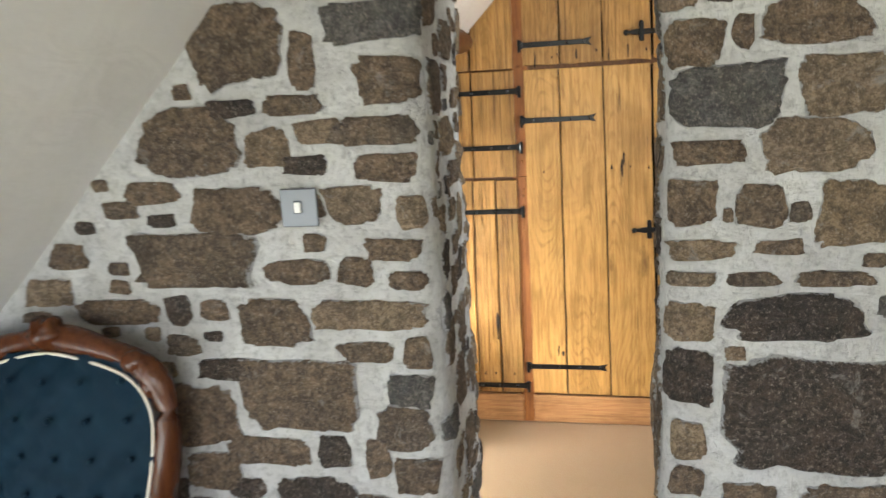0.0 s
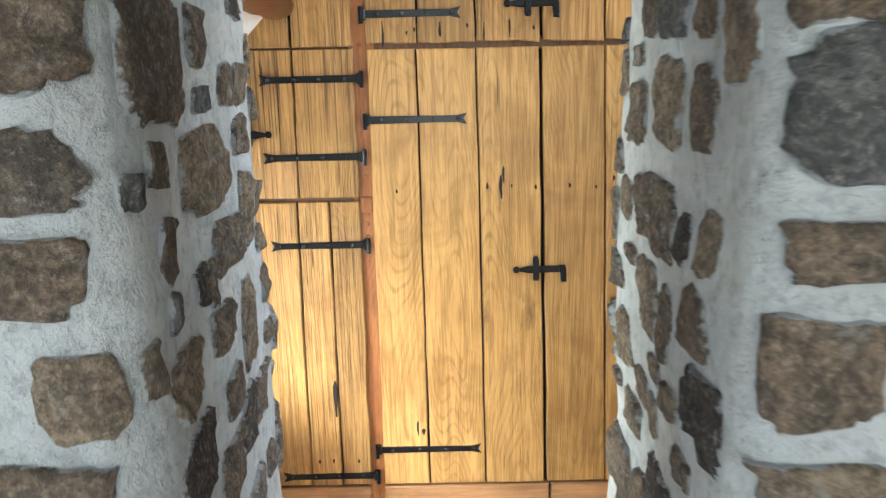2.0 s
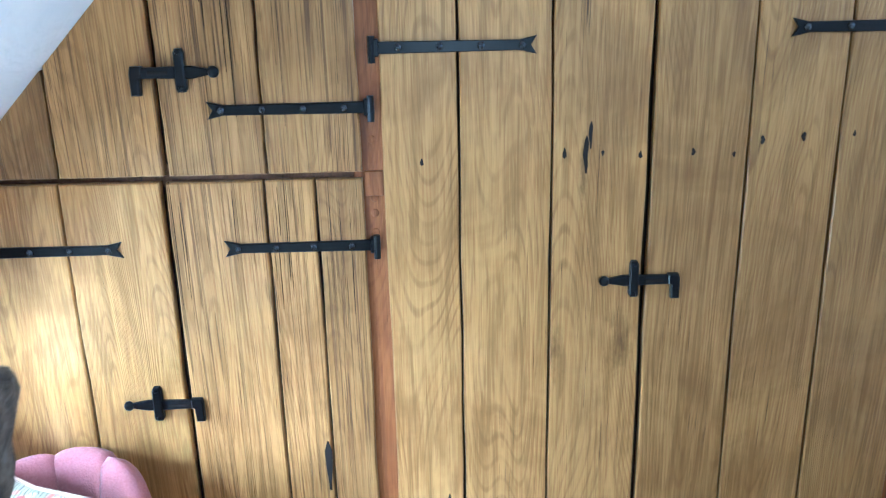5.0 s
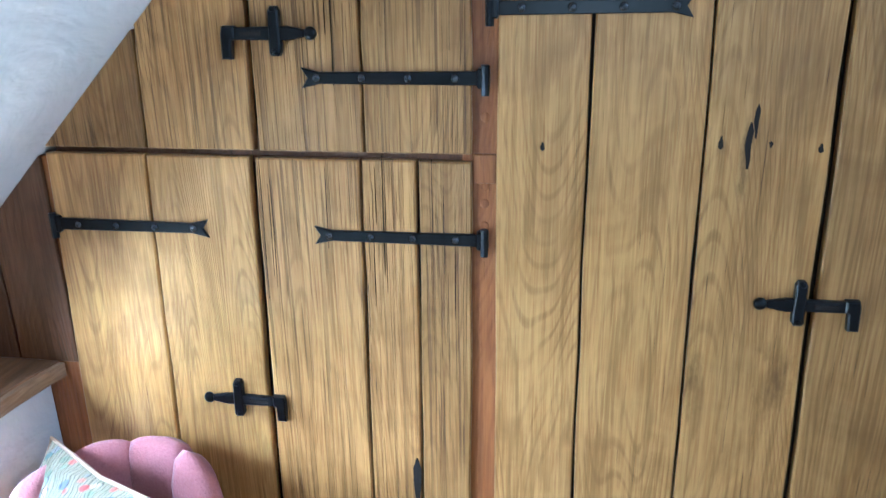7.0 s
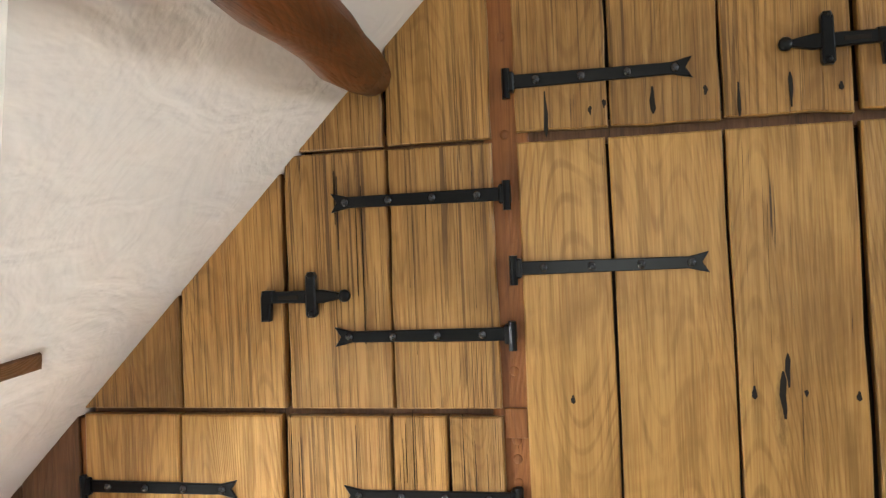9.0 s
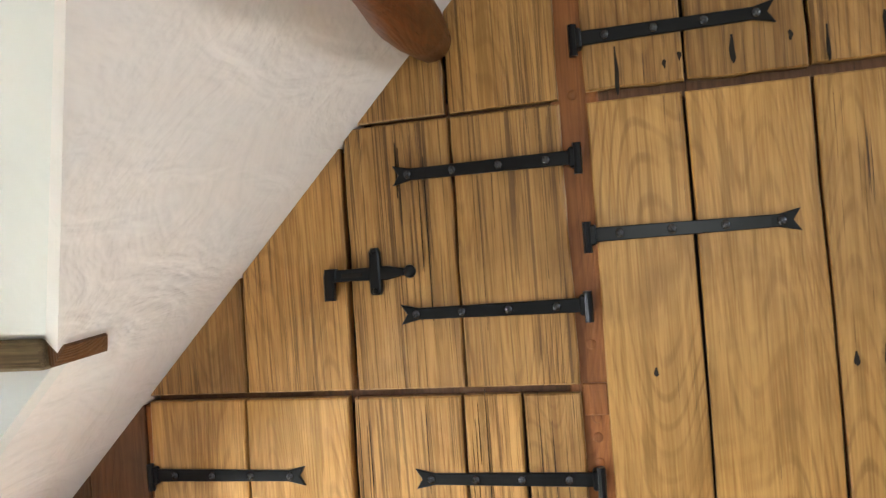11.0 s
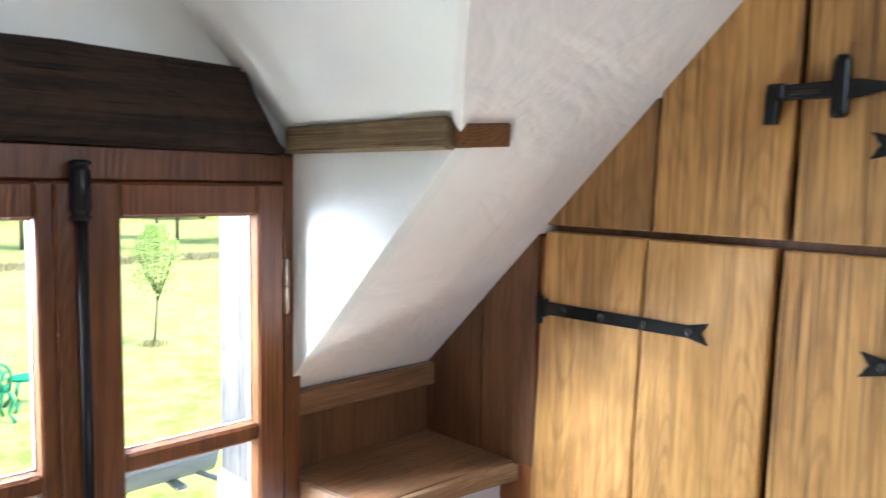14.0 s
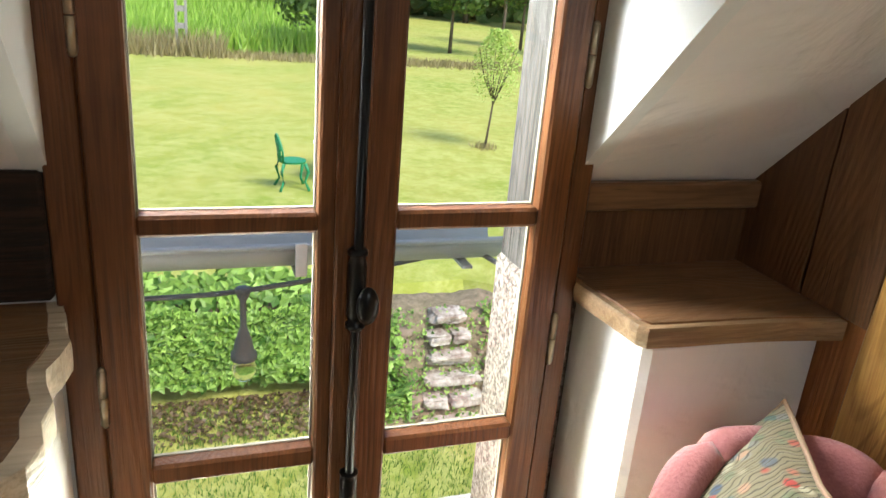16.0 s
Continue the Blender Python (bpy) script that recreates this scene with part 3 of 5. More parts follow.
polys = [
    ([(-1.7, -2.55, slope1(-1.7)), (-0.03, -2.55, 2.5), (-0.03, 1.6, 2.5), (-1.7, 1.6, slope1(-1.7))], UP),
    ([(-0.03, -2.55, 2.5), (2.6, -2.55, 2.5), (2.6, 1.6, 2.5), (-0.03, 1.6, 2.5)], (0, 0, 1)),
]
tagged(new("ceiling_front_room", mesh_from("ceiling_front_room", slab_mesh(polys, 0.1), PLASTER_GREY)), "smooth off-white sloping ceiling", "ceiling", kind="structure")
bm = bmesh.new()
box(bm, -1.75, -1.6, -2.6, -0.55, -0.12, 1.0)
box(bm, -1.75, -1.6, 0.65, 1.56, -0.12, 1.0)
box(bm, -1.75, -1.6, -0.55, 0.65, -0.12, 0.12)
tagged(new("wall_front_room_west", mesh_from("wall_front_room_west", bm, PLASTER_GREY)), "white eaves wall with a low window opening", "wall", kind="structure")
# unseen walls; the wide opening is added for the south fill lamp
bm = bmesh.new()
box(bm, -1.75, -1.1, -2.75, -2.6, -0.12, 2.6)
box(bm, 1.5, 2.75, -2.75, -2.6, -0.12, 2.6)
box(bm, -1.1, 1.5, -2.75, -2.6, -0.12, 0.5)
box(bm, -1.1, 1.5, -2.75, -2.6, 2.2, 2.6)
box(bm, 2.6, 2.75, -2.6, 1.56, -0.12, 2.6)
tagged(new("wall_front_room", mesh_from("wall_front_room", bm, PLASTER_GREY)), "white walls with a wide opening added for a fill lamp", "wall", kind="structure")
bm = boxm(-1.75, 2.75, -2.75, 3.9, -3.3, -0.13)
tagged(new("lower_storey", mesh_from("lower_storey", bm, GRANITE)), "granite lower storey of the house", "house", kind="structure")

# ---- rubble wall with the narrow passage ----
WF, WB = 1.555, 2.195


class Face:
    """One side of the passage: the plan line runs along the front, round the corner and through the jamb."""

    def __init__(self, side):
        self.side = side
        self.r = 0.05
        self.cx = -0.185 if side < 0 else 0.29

    def at(self, s):
        """Place and outward normal in plan at s metres from the corner."""
        k, r = self.side, self.r
        q = r * math.pi / 4
        if s < -q:
            return Vector((self.cx + k * (-s - q + r), WF, 0)), Vector((0, -1, 0))
        if s < q:
            a = (s + q) / (2 * q) * math.pi / 2
            c = Vector((self.cx + k * r, WF + r, 0))
            n = Vector((-k * math.sin(a), -math.cos(a), 0))
            return c + n * r, n
        d = s - q
        jl = WB - WF - 2 * r
        if d < jl:
            w = 0.045 if k < 0 else 0.035
            n = Vector((-k, -w / 0.6 * 1.0, 0)).normalized()
            return Vector((self.cx + k * w * d / jl, WF + r + d, 0)), n
        d -= jl
        w = 0.045 if k < 0 else 0.035
        if d < 2 * q:
            a = d / (2 * q) * math.pi / 2
            c = Vector((self.cx + k * (r + w), WB - r, 0))
            n = Vector((-k * math.cos(a), math.sin(a), 0))
            return c + n * r, n
        d -= 2 * q
        return Vector((self.cx + k * (w + r + d), WB, 0)), Vector((0, 1, 0))

    def bump(self, s, z):
        p = Vector((s * 3.0, z * 3.0, 7.0 * self.side))
        return 0.02 * noise.noise(p) + 0.007 * noise.noise(p * 4.0)

    def surf(self, s, z, out=0.0):
        p, n = self.at(s)
        return Vector((p.x, p.y, z)) + n * (self.bump(s, z) + out)


LEFT, RIGHT = Face(-1), Face(1)


def mortar_wall(face, s0, s1, name, label):
    bm = bmesh.new()
    ns, nz = int((s1 - s0) / 0.035), 70
    cols = []
    for i in range(ns + 1):
        s = s0 + (s1 - s0) * i / ns
        p, _ = face.at(s)
        top = 2.46
        if face.side < 0:
            top = min(top, (slope1(p.x) if p.y < 1.9 else slope_z(p.x)) + 0.03)
        cols.append([bm.verts.new(face.surf(s, top * j / nz)) for j in range(nz + 1)])
    for a, b in zip(cols, cols[1:]):
        for j in range(nz):
            bm.faces.new((a[j], b[j], b[j + 1], a[j + 1]))
    # core of the wall, so that it is solid
    e0, e1 = face.at(s0)[0], face.at(s1)[0]
    xs = sorted((face.cx + face.side * 0.09, e0.x))
    lo = [bm.verts.new((x, y, 0.0)) for x, y in ((xs[0], WF + 0.07), (xs[1], WF + 0.07), (xs[1], WB - 0.07), (xs[0], WB - 0.07))]
    tops = [(min(2.4, slope_z(v.co.x) + 0.02) if face.side < 0 else 2.4) for v in lo]
    hi = [bm.verts.new((v.co.x, v.co.y, t)) for v, t in zip(lo, tops)]
    bm.faces.new(lo)
    bm.faces.new(hi)
    for i in range(4):
        bm.faces.new((lo[i], lo[(i + 1) % 4], hi[(i + 1) % 4], hi[i]))
    ob = new(name, mesh_from(name, bm, MORTAR, True))
    return tagged(ob, label, "wall", kind="structure")


jl = 0.64
WALL_L = mortar_wall(LEFT, -1.5, jl + 1.35, "wall_stone_west", "rubble stone wall pointed with pale lime mortar")
WALL_R = mortar_wall(RIGHT, -2.25, jl + 1.3, "wall_stone_east", "rubble stone wall pointed with pale lime mortar")
bm = boxm(-0.35, 0.45, WF + 0.01, WB - 0.01, 2.16, 2.46, 0.02)
tagged(new("passage_lintel", mesh_from("passage_lintel", bm, MORTAR)), "pale mortar head over the narrow passage", "wall", kind="structure")


# ---- cupboard wall ----
def straight(x0, x1, z0, z1, rng, **kw):
    return plank_outline(x0, x1, z0, z1, rng, **kw)


def strap_hinge(parent, x_pin, z, length, way):
    """A forged strap with a fishtail; way is +1 where it runs to the right of its pin."""
    y = FACE - 0.006
    h = 0.0125
    X = lambda d: x_pin + way * d
    o = [(0.0, -h), (0.012, -h), (length - 0.035, -h * 0.85), (length, -h * 1.5), (length - 0.012, 0.0), (length, h * 1.5), (length - 0.035, h * 0.85), (0.012, h), (0.0, h)]
    bm = prism([(X(a), z + b) for a, b in o], y, 0.006, 0.0015, lean)
    strap = part("strap_hinge", bm, IRON, parent, "black iron fishtail strap hinge")
    for i in range(4):
        d = 0.055 + (length - 0.085) * i / 3
        bm = ball(bmesh.new(), (lean(X(d), z), y - 0.001, z), 0.0085, 0.7)
        part("bolt", bm, BOLT, strap, smooth=True)
    px = lean(X(0.004), z)
    bm = boxm(px - 0.011, px + 0.011, FACE - 0.012, FACE + 0.012, z - 0.018, z + 0.018, 0.003)
    tube(bm, [(px - way * 0.004, FACE - 0.008, z - 0.03), (px - way * 0.004, FACE - 0.008, z + 0.024)], 0.0075, 8)
    part("pintle", bm, IRON, strap)


def slide_latch(parent, xk, z, way, size=1.0):
    """A sliding bolt: knob at xk, bar running way-wards into its keeper."""
    y = FACE - 0.012
    S = lambda d: lean(xk + way * d * size, z)
    la = part("latch", prism([(xk + way * size * d, z + h * size) for d, h in ((0.015, -0.006), (0.05, -0.013), (0.12, -0.011), (0.165, -0.011), (0.165, 0.011), (0.05, 0.013), (0.015, 0.006))], y, 0.009, 0.002, lean), IRON, parent, "black iron sliding latch")
    bm = ball(bmesh.new(), (S(0.006), y + 0.004, z), 0.0125 * size, 0.7)
    part("knob", bm, IRON, la, smooth=True)
    bm = prism([(xk + way * size * d, z + h * size) for d, h in ((0.062, -0.034), (0.066, -0.04), (0.08, -0.04), (0.084, -0.034), (0.083, 0.04), (0.079, 0.048), (0.067, 0.048), (0.063, 0.04))], y - 0.003, 0.015, 0.003, lean)
    st = part("staple", bm, IRON, la)
    for dz_ in (-0.032, 0.042):
        part("bolt", ball(bmesh.new(), (S(0.073), y - 0.004, z + dz_ * size), 0.0055, 0.5, seg=8), IRON, la, smooth=True)
    bm = prism([(xk + way * size * d, z + h * size) for d, h in ((0.15, 0.014), (0.174, 0.014), (0.177, 0.0), (0.177, -0.046), (0.158, -0.046), (0.156, -0.012), (0.15, -0.008))], y - 0.003, 0.015, 0.003, lean)
    part("keeper", bm, IRON, la)
    part("slot", prism([(xk + way * size * d, z + h) for d, h in ((0.098, -0.004), (0.14, -0.004), (0.14, 0.004), (0.098, 0.004))], y - 0.0012, 0.004, 0.001, lean), CRACK_SHADE, la)


def nail_holes(parent, spots):
    """Small dark nail holes and splits: (x, z, width, height)."""
    for x, z, w, h in spots:
        w, h = w * 1.3, h * 1.25
        pts = [(x + w / 2 * math.cos(a) * (0.7 + 0.3 * math.cos(3 * a + x * 40)), z + h / 2 * math.sin(a)) for a in [2 * math.pi * k / 10 for k in range(10)]]
        part("split" if h > 0.03 else "nail_hole", prism(pts, FACE - 0.0012, 0.003, 0.0006, lean), CRACK_SHADE, parent)


def door(label, xs, z0, z1, straps, latch=None, mat=OAK, cut=False, ragged=0.0, holes=(), mats=None):
    d = thing("built_in_cupboard", ((xs[0] + xs[-1]) / 2, FACE + 0.02, z0), label, "cupboard")
    for i in range(len(xs) - 1):
        a, b = xs[i] + 0.0028, xs[i + 1] - 0.0028
        o = plank_outline(a, b, z0 + rng.uniform(0, 0.003), z1 - rng.uniform(0, 0.003), rng, cut=cut, ragged=ragged)
        if o:
            part("plank", prism(o, FACE + rng.uniform(-0.0015, 0.0015), 0.022, 0.003, lean), (mats or {}).get(i, mat), d)
    for x_pin, z, ln, way in straps:
        strap_hinge(d, x_pin, z, ln, way)
    if latch:
        slide_latch(d, *latch)
    nail_holes(d, holes)
    return d


door("honey oak cupboard door of two planks beside the pink chair", [-1.11, -0.89, -0.67], 0.16, 1.25, [(-1.106, 1.1, 0.338, 1)], (-0.808, 0.708, 1), holes=[(-0.72, 0.42, 0.012, 0.014)])
door("pale weathered oak cupboard door with deep grain and a knothole", [-0.662, -0.45, -0.34, -0.235], 0.16, 1.25, [(-0.212, 1.095, 0.334, -1), (-0.212, 0.2, 0.34, -1)], mat=OAK_OLD, mats={1: OAK_OLD}, holes=[(-0.352, 0.515, 0.017, 0.12), (-0.63, 0.3, 0.02, 0.1), (-0.42, 0.262, 0.008, 0.014), (-0.37, 0.262, 0.008, 0.014), (-0.28, 0.262, 0.008, 0.014)])
door("weathered oak middle cupboard door with cracked boards", [-0.652, -0.44, -0.235], 1.262, 1.757, [(-0.212, 1.402, 0.342, -1), (-0.212, 1.66, 0.342, -1)], (-0.525, 1.482, -1), OAK_OLD, cut=True)
door("tall honey oak cupboard door of three wide planks with nail holes", [-0.193, -0.028, 0.172, 0.383], 0.158, 1.752, [(-0.205, 1.522, 0.342, 1), (-0.212, 0.305, 0.37, 1)], (0.288, 0.993, 1), mats={2: OAK_STAINED}, holes=[(-0.108, 1.28, 0.008, 0.013), (0.0, 1.288, 0.009, 0.018), (0.088, 1.283, 0.008, 0.012), (0.2, 1.292, 0.009, 0.02), (0.247, 1.287, 0.012, 0.07), (0.256, 1.33, 0.009, 0.05), (0.283, 1.29, 0.007, 0.01), (0.365, 1.285, 0.009, 0.014), (-0.065, 0.39, 0.008, 0.05), (-0.045, 0.375, 0.014, 0.022)])
door("tall honey oak cupboard door with straps on its outer edge", [0.39, 0.6, 0.8, 1.018], 0.158, 1.752, [(1.03, 1.545, 0.36, -1), (1.03, 0.305, 0.36, -1)], holes=[(0.48, 1.288, 0.009, 0.014), (0.57, 1.28, 0.007, 0.01), (0.63, 1.31, 0.009, 0.016), (0.72, 1.315, 0.009, 0.016), (0.83, 1.32, 0.007, 0.012), (0.92, 1.33, 0.008, 0.013)])
door("rough-ended oak overhead cupboard door with worn lower edge", [-0.193, -0.022, 0.172, 0.387], 1.761, 2.3, [(-0.205, 1.862, 0.33, 1)], (0.272, 1.885, 1), OAK_OLD, ragged=0.009, holes=[(-0.135, 1.80, 0.009, 0.07), (-0.055, 1.80, 0.008, 0.014), (-0.03, 1.81, 0.008, 0.014), (0.055, 1.81, 0.01, 0.04), (0.145, 1.82, 0.008, 0.014), (0.2, 1.80, 0.006, 0.05), (0.285, 1.81, 0.007, 0.05), (0.365, 1.81, 0.008, 0.012)])
door("rough-ended oak overhead cupboard door over the tall door", [0.394, 0.6, 0.8, 1.018], 1.761, 2.3, [(1.03, 1.862, 0.33, -1)], None, OAK_OLD, ragged=0.009)
door("oak cupboard door partly hidden by the stone wall", [1.062, 1.28, 1.5], 0.158, 1.752, [(1.048, 1.465, 0.34, 1), (1.048, 0.27, 0.34, 1)], None, OAK)

nr = random.Random(77)
for d in [o for o in scene.objects if o.name.startswith("built_in_cupboard") and "weathered" in o.get("label", "")]:
    planks = [c for c in d.children if c.name.startswith("plank")]
    for c in planks[:3]:
        xs = [(c.matrix_basis @ v.co).x + d.location.x for v in c.data.vertices]
        zs = [v.co.z + d.location.z for v in c.data.vertices]
        spots = []
        for k in range(4):
            x = nr.uniform(min(xs) + 0.03, max(xs) - 0.03)
            h = nr.uniform(0.08, 0.26)
            spots.append((x, max(zs) - h / 2 - nr.uniform(0.0, 0.12), nr.uniform(0.0009, 0.0018), h))
        nail_holes(d, [s for s in spots if s[1] < slope_z(s[0]) - 0.12])
frame_ = thing("panelling", (0.2, FACE + 0.05, 0.0), "reddish timber frame and fixed boards round the cupboards", "panelling", kind="structure")
for x0, x1 in ((-0.255, -0.17), (1.0, 1.075), (-1.2, -1.1)):
    top = 2.32 if x0 > -1 else 1.24
    part("post", prism(plank_outline(x0, x1, 0.0, top, rng, cut=True), FACE + 0.014, 0.05, 0.003, lean), OAK_FRAME, frame_)
part("rail", prism([(-1.1, 1.235), (-0.2, 1.235), (-0.2, 1.285), (-1.1, 1.285)], FACE + 0.024, 0.03, 0.002, lean), OAK_DARK, frame_)
part("rail", prism([(-0.6, 1.745), (1.06, 1.74), (1.06, 1.785), (-0.6, 1.785)], FACE + 0.024, 0.03, 0.002, lean), OAK_DARK, frame_)
# added near-black sheet: shade between the planks put into its colour
part("backboard", prism([(-1.12, 0.0), (1.6, 0.0), (1.6, 2.32), (-0.08, 2.32), (-1.12, 1.25)], FACE + 0.04, 0.02, 0.002), CRACK_SHADE, frame_)
for x0, x1 in ((-0.9, -0.245), (-0.195, 0.43), (0.437, 1.03), (1.07, 1.55)):
    part("plinth_board", prism(plank_outline(x0, x1, 0.002, 0.148, rng), FACE + 0.004, 0.03, 0.005), PLINTH, frame_)
# fixed boards along the slope
for x0, x1 in ((-1.12, -0.885), (-0.885, -0.658)):
    part("slope_board", prism(plank_outline(x0 + 0.002, x1 - 0.003, 1.262, 2.0, rng, cut=True), FACE + 0.004, 0.022, 0.003, lean), OAK_OLD, frame_)
for x0, x1 in ((-0.64, -0.445), (-0.44, -0.235)):
    part("slope_board", prism(plank_outline(x0 + 0.002, x1 - 0.003, 1.763, 2.32, rng, cut=True), FACE + 0.002, 0.022, 0.003, lean), OAK_OLD, frame_)
for x0, x1 in ((-1.461, -1.285), (-1.283, -1.135)):
    part("side_board", prism(plank_outline(x0, x1 - 0.002, 0.765, 1.3, rng, cut=True), FACE + 0.006, 0.022, 0.002), OAK_DARK, frame_)
for z in (1.165, 1.2, 1.245, 1.33, 1.77, 1.95, 1.12):
    part("peg", ball(bmesh.new(), (lean(-0.214, z), FACE + 0.0145, z), 0.0095, 0.25, seg=12), OAK_FRAME, frame_, smooth=True)
part("block", boxm(lean(-0.235, 1.22), lean(-0.192, 1.22), FACE + 0.008, FACE + 0.02, 1.205, 1.262, 0.002), OAK_FRAME, frame_)

# round purlin under the slope
bm = bmesh.new()
pts = [(-0.456 + 0.1 * (3.5 - (2.15 + 0.115 * i)) + 0.003 * math.sin(i * 1.7), 2.15 + 0.115 * i, 1.892 - 0.03 * (3.5 - (2.15 + 0.115 * i)) + 0.003 * math.sin(i * 2.3)) for i in range(13)]
tube(bm, pts, [0.049 + 0.0015 * math.sin(i * 2.1) - (0.01 if i == 12 else 0.008 if i == 0 else 0) for i in range(13)], 14)
tagged(new("purlin", mesh_from("purlin", bm, PURLIN, True)), "dark waxed round timber purlin under the sloping ceiling", "beam", kind="structure")

# lintel beam over the window and the side batten
bm = bmesh.new()
pl = [(2.28, 1.392), (3.14, 1.386), (3.085, 1.44), (3.05, 1.53), (2.76, 1.535), (2.28, 1.53)]
a = [bm.verts.new((-1.385, y, z)) for y, z in pl]
b = [bm.verts.new((-1.6, y, z)) for y, z in pl]
bm.faces.new(a)
bm.faces.new(b)
for i in range(len(pl)):
    bm.faces.new((a[i], b[i], b[(i + 1) % len(pl)], a[(i + 1) % len(pl)]))
bmesh.ops.bevel(bm, geom=list(bm.edges), offset=0.008, segments=2, affect="EDGES")
tagged(new("lintel_beam", mesh_from("lintel_beam", bm, LINTEL)), "near-black old oak lintel beam over the window", "beam", kind="structure")
bat = thing("side_batten", (-1.2, 3.15, 1.39), "greyish brown hewn batten set in the dormer cheek", "beam")
part("batten", boxm(-1.4, -0.985, 3.135, 3.19, 1.388, 1.436, 0.005), BATTEN, bat)
bm = bmesh.new()
o = [(-0.985, 3.15, 1.394), (-0.978, 3.262, 1.401), (-0.95, 3.232, 1.43), (-0.956, 3.148, 1.424)]
lo = [bm.verts.new((x + 0.004, y, z - 0.004)) for x, y, z in o]
hi = [bm.verts.new((x - 0.02, y, z + 0.02)) for x, y, z in o]
bm.faces.new(lo)
bm.faces.new(hi)
for i in range(4):
    bm.faces.new((lo[i], lo[(i + 1) % 4], hi[(i + 1) % 4], hi[i]))
part("batten_end", bm, OAK_DARK, bat)

# ---- window ----
win = tagged(new("window_1"), "mahogany-stained double casement window with six panes", "window", kind="structure")
win.location = (-1.44, 2.765, 0.05)
XI = -1.40
fr_ = bmesh.new()
box(fr_, XI - 0.065, XI - 0.044, 2.358, 2.44, 0.05, 1.39)
box(fr_, XI - 0.065, XI - 0.044, 3.105, 3.174, 0.05, 1.39)
box(fr_, XI - 0.064, XI - 0.045, 2.4, 3.14, 1.3, 1.389)
box(fr_, XI - 0.064, XI - 0.045, 2.4, 3.14, 0.045, 0.1)
box(fr_, XI - 0.05, XI - 0.008, 2.357, 2.405, 0.05, 1.388, 0.003)
box(fr_, XI - 0.05, XI - 0.008, 3.135, 3.175, 0.05, 1.388, 0.003)
box(fr_, XI - 0.05, XI - 0.009, 2.405, 3.135, 1.335, 1.388, 0.003)
box(fr_, XI - 0.05, XI - 0.009, 2.405, 3.135, 0.05, 0.075, 0.003)
part("window_frame", fr_, JOINERY, win)
Z = (0.075, 0.105, 0.45, 0.485, 0.865, 0.897, 1.277, 1.333)
for side, (ya, yg0, yg1, yb) in enumerate(((2.407, 2.466, 2.718, 2.765), (2.767, 2.84, 3.08, 3.133))):
    bm = bmesh.new()
    box(bm, XI - 0.042, XI, ya, yg0, Z[0], Z[7], 0.004)
    box(bm, XI - 0.042, XI, yg1, yb, Z[0], Z[7], 0.004)
    for za, zb in ((Z[0], Z[1]), (Z[2], Z[3]), (Z[4], Z[5]), (Z[6], Z[7])):
        box(bm, XI - 0.041, XI - 0.001, yg0 - 0.001, yg1 + 0.001, za, zb, 0.005)
    sash = part("sash", bm, JOINERY, win)
    for za, zb in ((Z[1], Z[2]), (Z[3], Z[4]), (Z[5], Z[6])):
        pane = part("pane", boxm(XI - 0.028, XI - 0.025, yg0, yg1, za, zb), GLASS, sash)
        pane.visible_shadow = False
        bead = bmesh.new()
        for s0, s1, t0, t1 in ((yg0, yg1, za, za + 0.002), (yg0, yg1, zb - 0.002, zb), (yg0, yg0 + 0.003, za, zb), (yg1 - 0.003, yg1, za, zb)):
            box(bead, XI - 0.035, XI - 0.029, s0, s1, t0, t1)
        part("putty", bead, PUTTY, sash)
cov = bmesh.new()
box(cov, XI - 0.002, XI + 0.012, 2.742, 2.79, Z[0], Z[7], 0.004)
part("cover_strip", cov, JOINERY, win)
for y, zs in ((2.407, (1.16, 0.62, 0.2)), (3.136, (1.145, 0.655, 0.2))):
    for z in zs:
        bm = tube(bmesh.new(), [(XI + 0.002, y, z - 0.045), (XI + 0.002, y, z - 0.001)], 0.0065, 8)
        tube(bm, [(XI + 0.002, y, z + 0.001), (XI + 0.002, y, z + 0.045)], 0.0065, 8)
        ball(bm, (XI + 0.002, y, z + 0.046), 0.0055, seg=8)
        ball(bm, (XI + 0.002, y, z - 0.046), 0.0055, seg=8)
        part("window_hinge", bm, BRASS, win, "aged brass pin hinge", True)
bolt = part("cremone_bolt", tube(bmesh.new(), [(XI + 0.024, 2.775, 0.08), (XI + 0.024, 2.775, 1.36)], 0.0075, 10), IRON, win, "black cast iron cremone bolt with oval knob", True)
for z, h in ((1.32, 0.045), (0.78, 0.068), (0.41, 0.038), (0.12, 0.03)):
    bm = tube(bmesh.new(), [(XI + 0.02, 2.775, z + d * h) for d in (-1, -0.93, -0.85, -0.8, -0.6, 0.6, 0.8, 0.85, 0.93, 1)], [0.011, 0.016, 0.016, 0.011, 0.015, 0.015, 0.011, 0.016, 0.016, 0.011], 12, 1.0)
    part("guide", bm, IRON, bolt, smooth=True)
part("knob", ball(bmesh.new(), (XI + 0.052, 2.786, 0.765), 0.013, 1.35, 2.4, 16), IRON, bolt, smooth=True)

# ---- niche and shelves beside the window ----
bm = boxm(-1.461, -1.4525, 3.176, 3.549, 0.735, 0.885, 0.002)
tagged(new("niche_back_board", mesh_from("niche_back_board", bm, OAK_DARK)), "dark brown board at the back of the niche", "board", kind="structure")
tagged(new("niche_beam", mesh_from("niche_beam", boxm(-1.5, -1.405, 2.2, 2.355, 0.775, 0.96, 0.006), LINTEL)), "black old beam end above the live-edge shelf", "beam", kind="structure")
bm = boxm(-1.461, -1.43, 3.176, 3.56, 0.878, 0.93, 0.005)
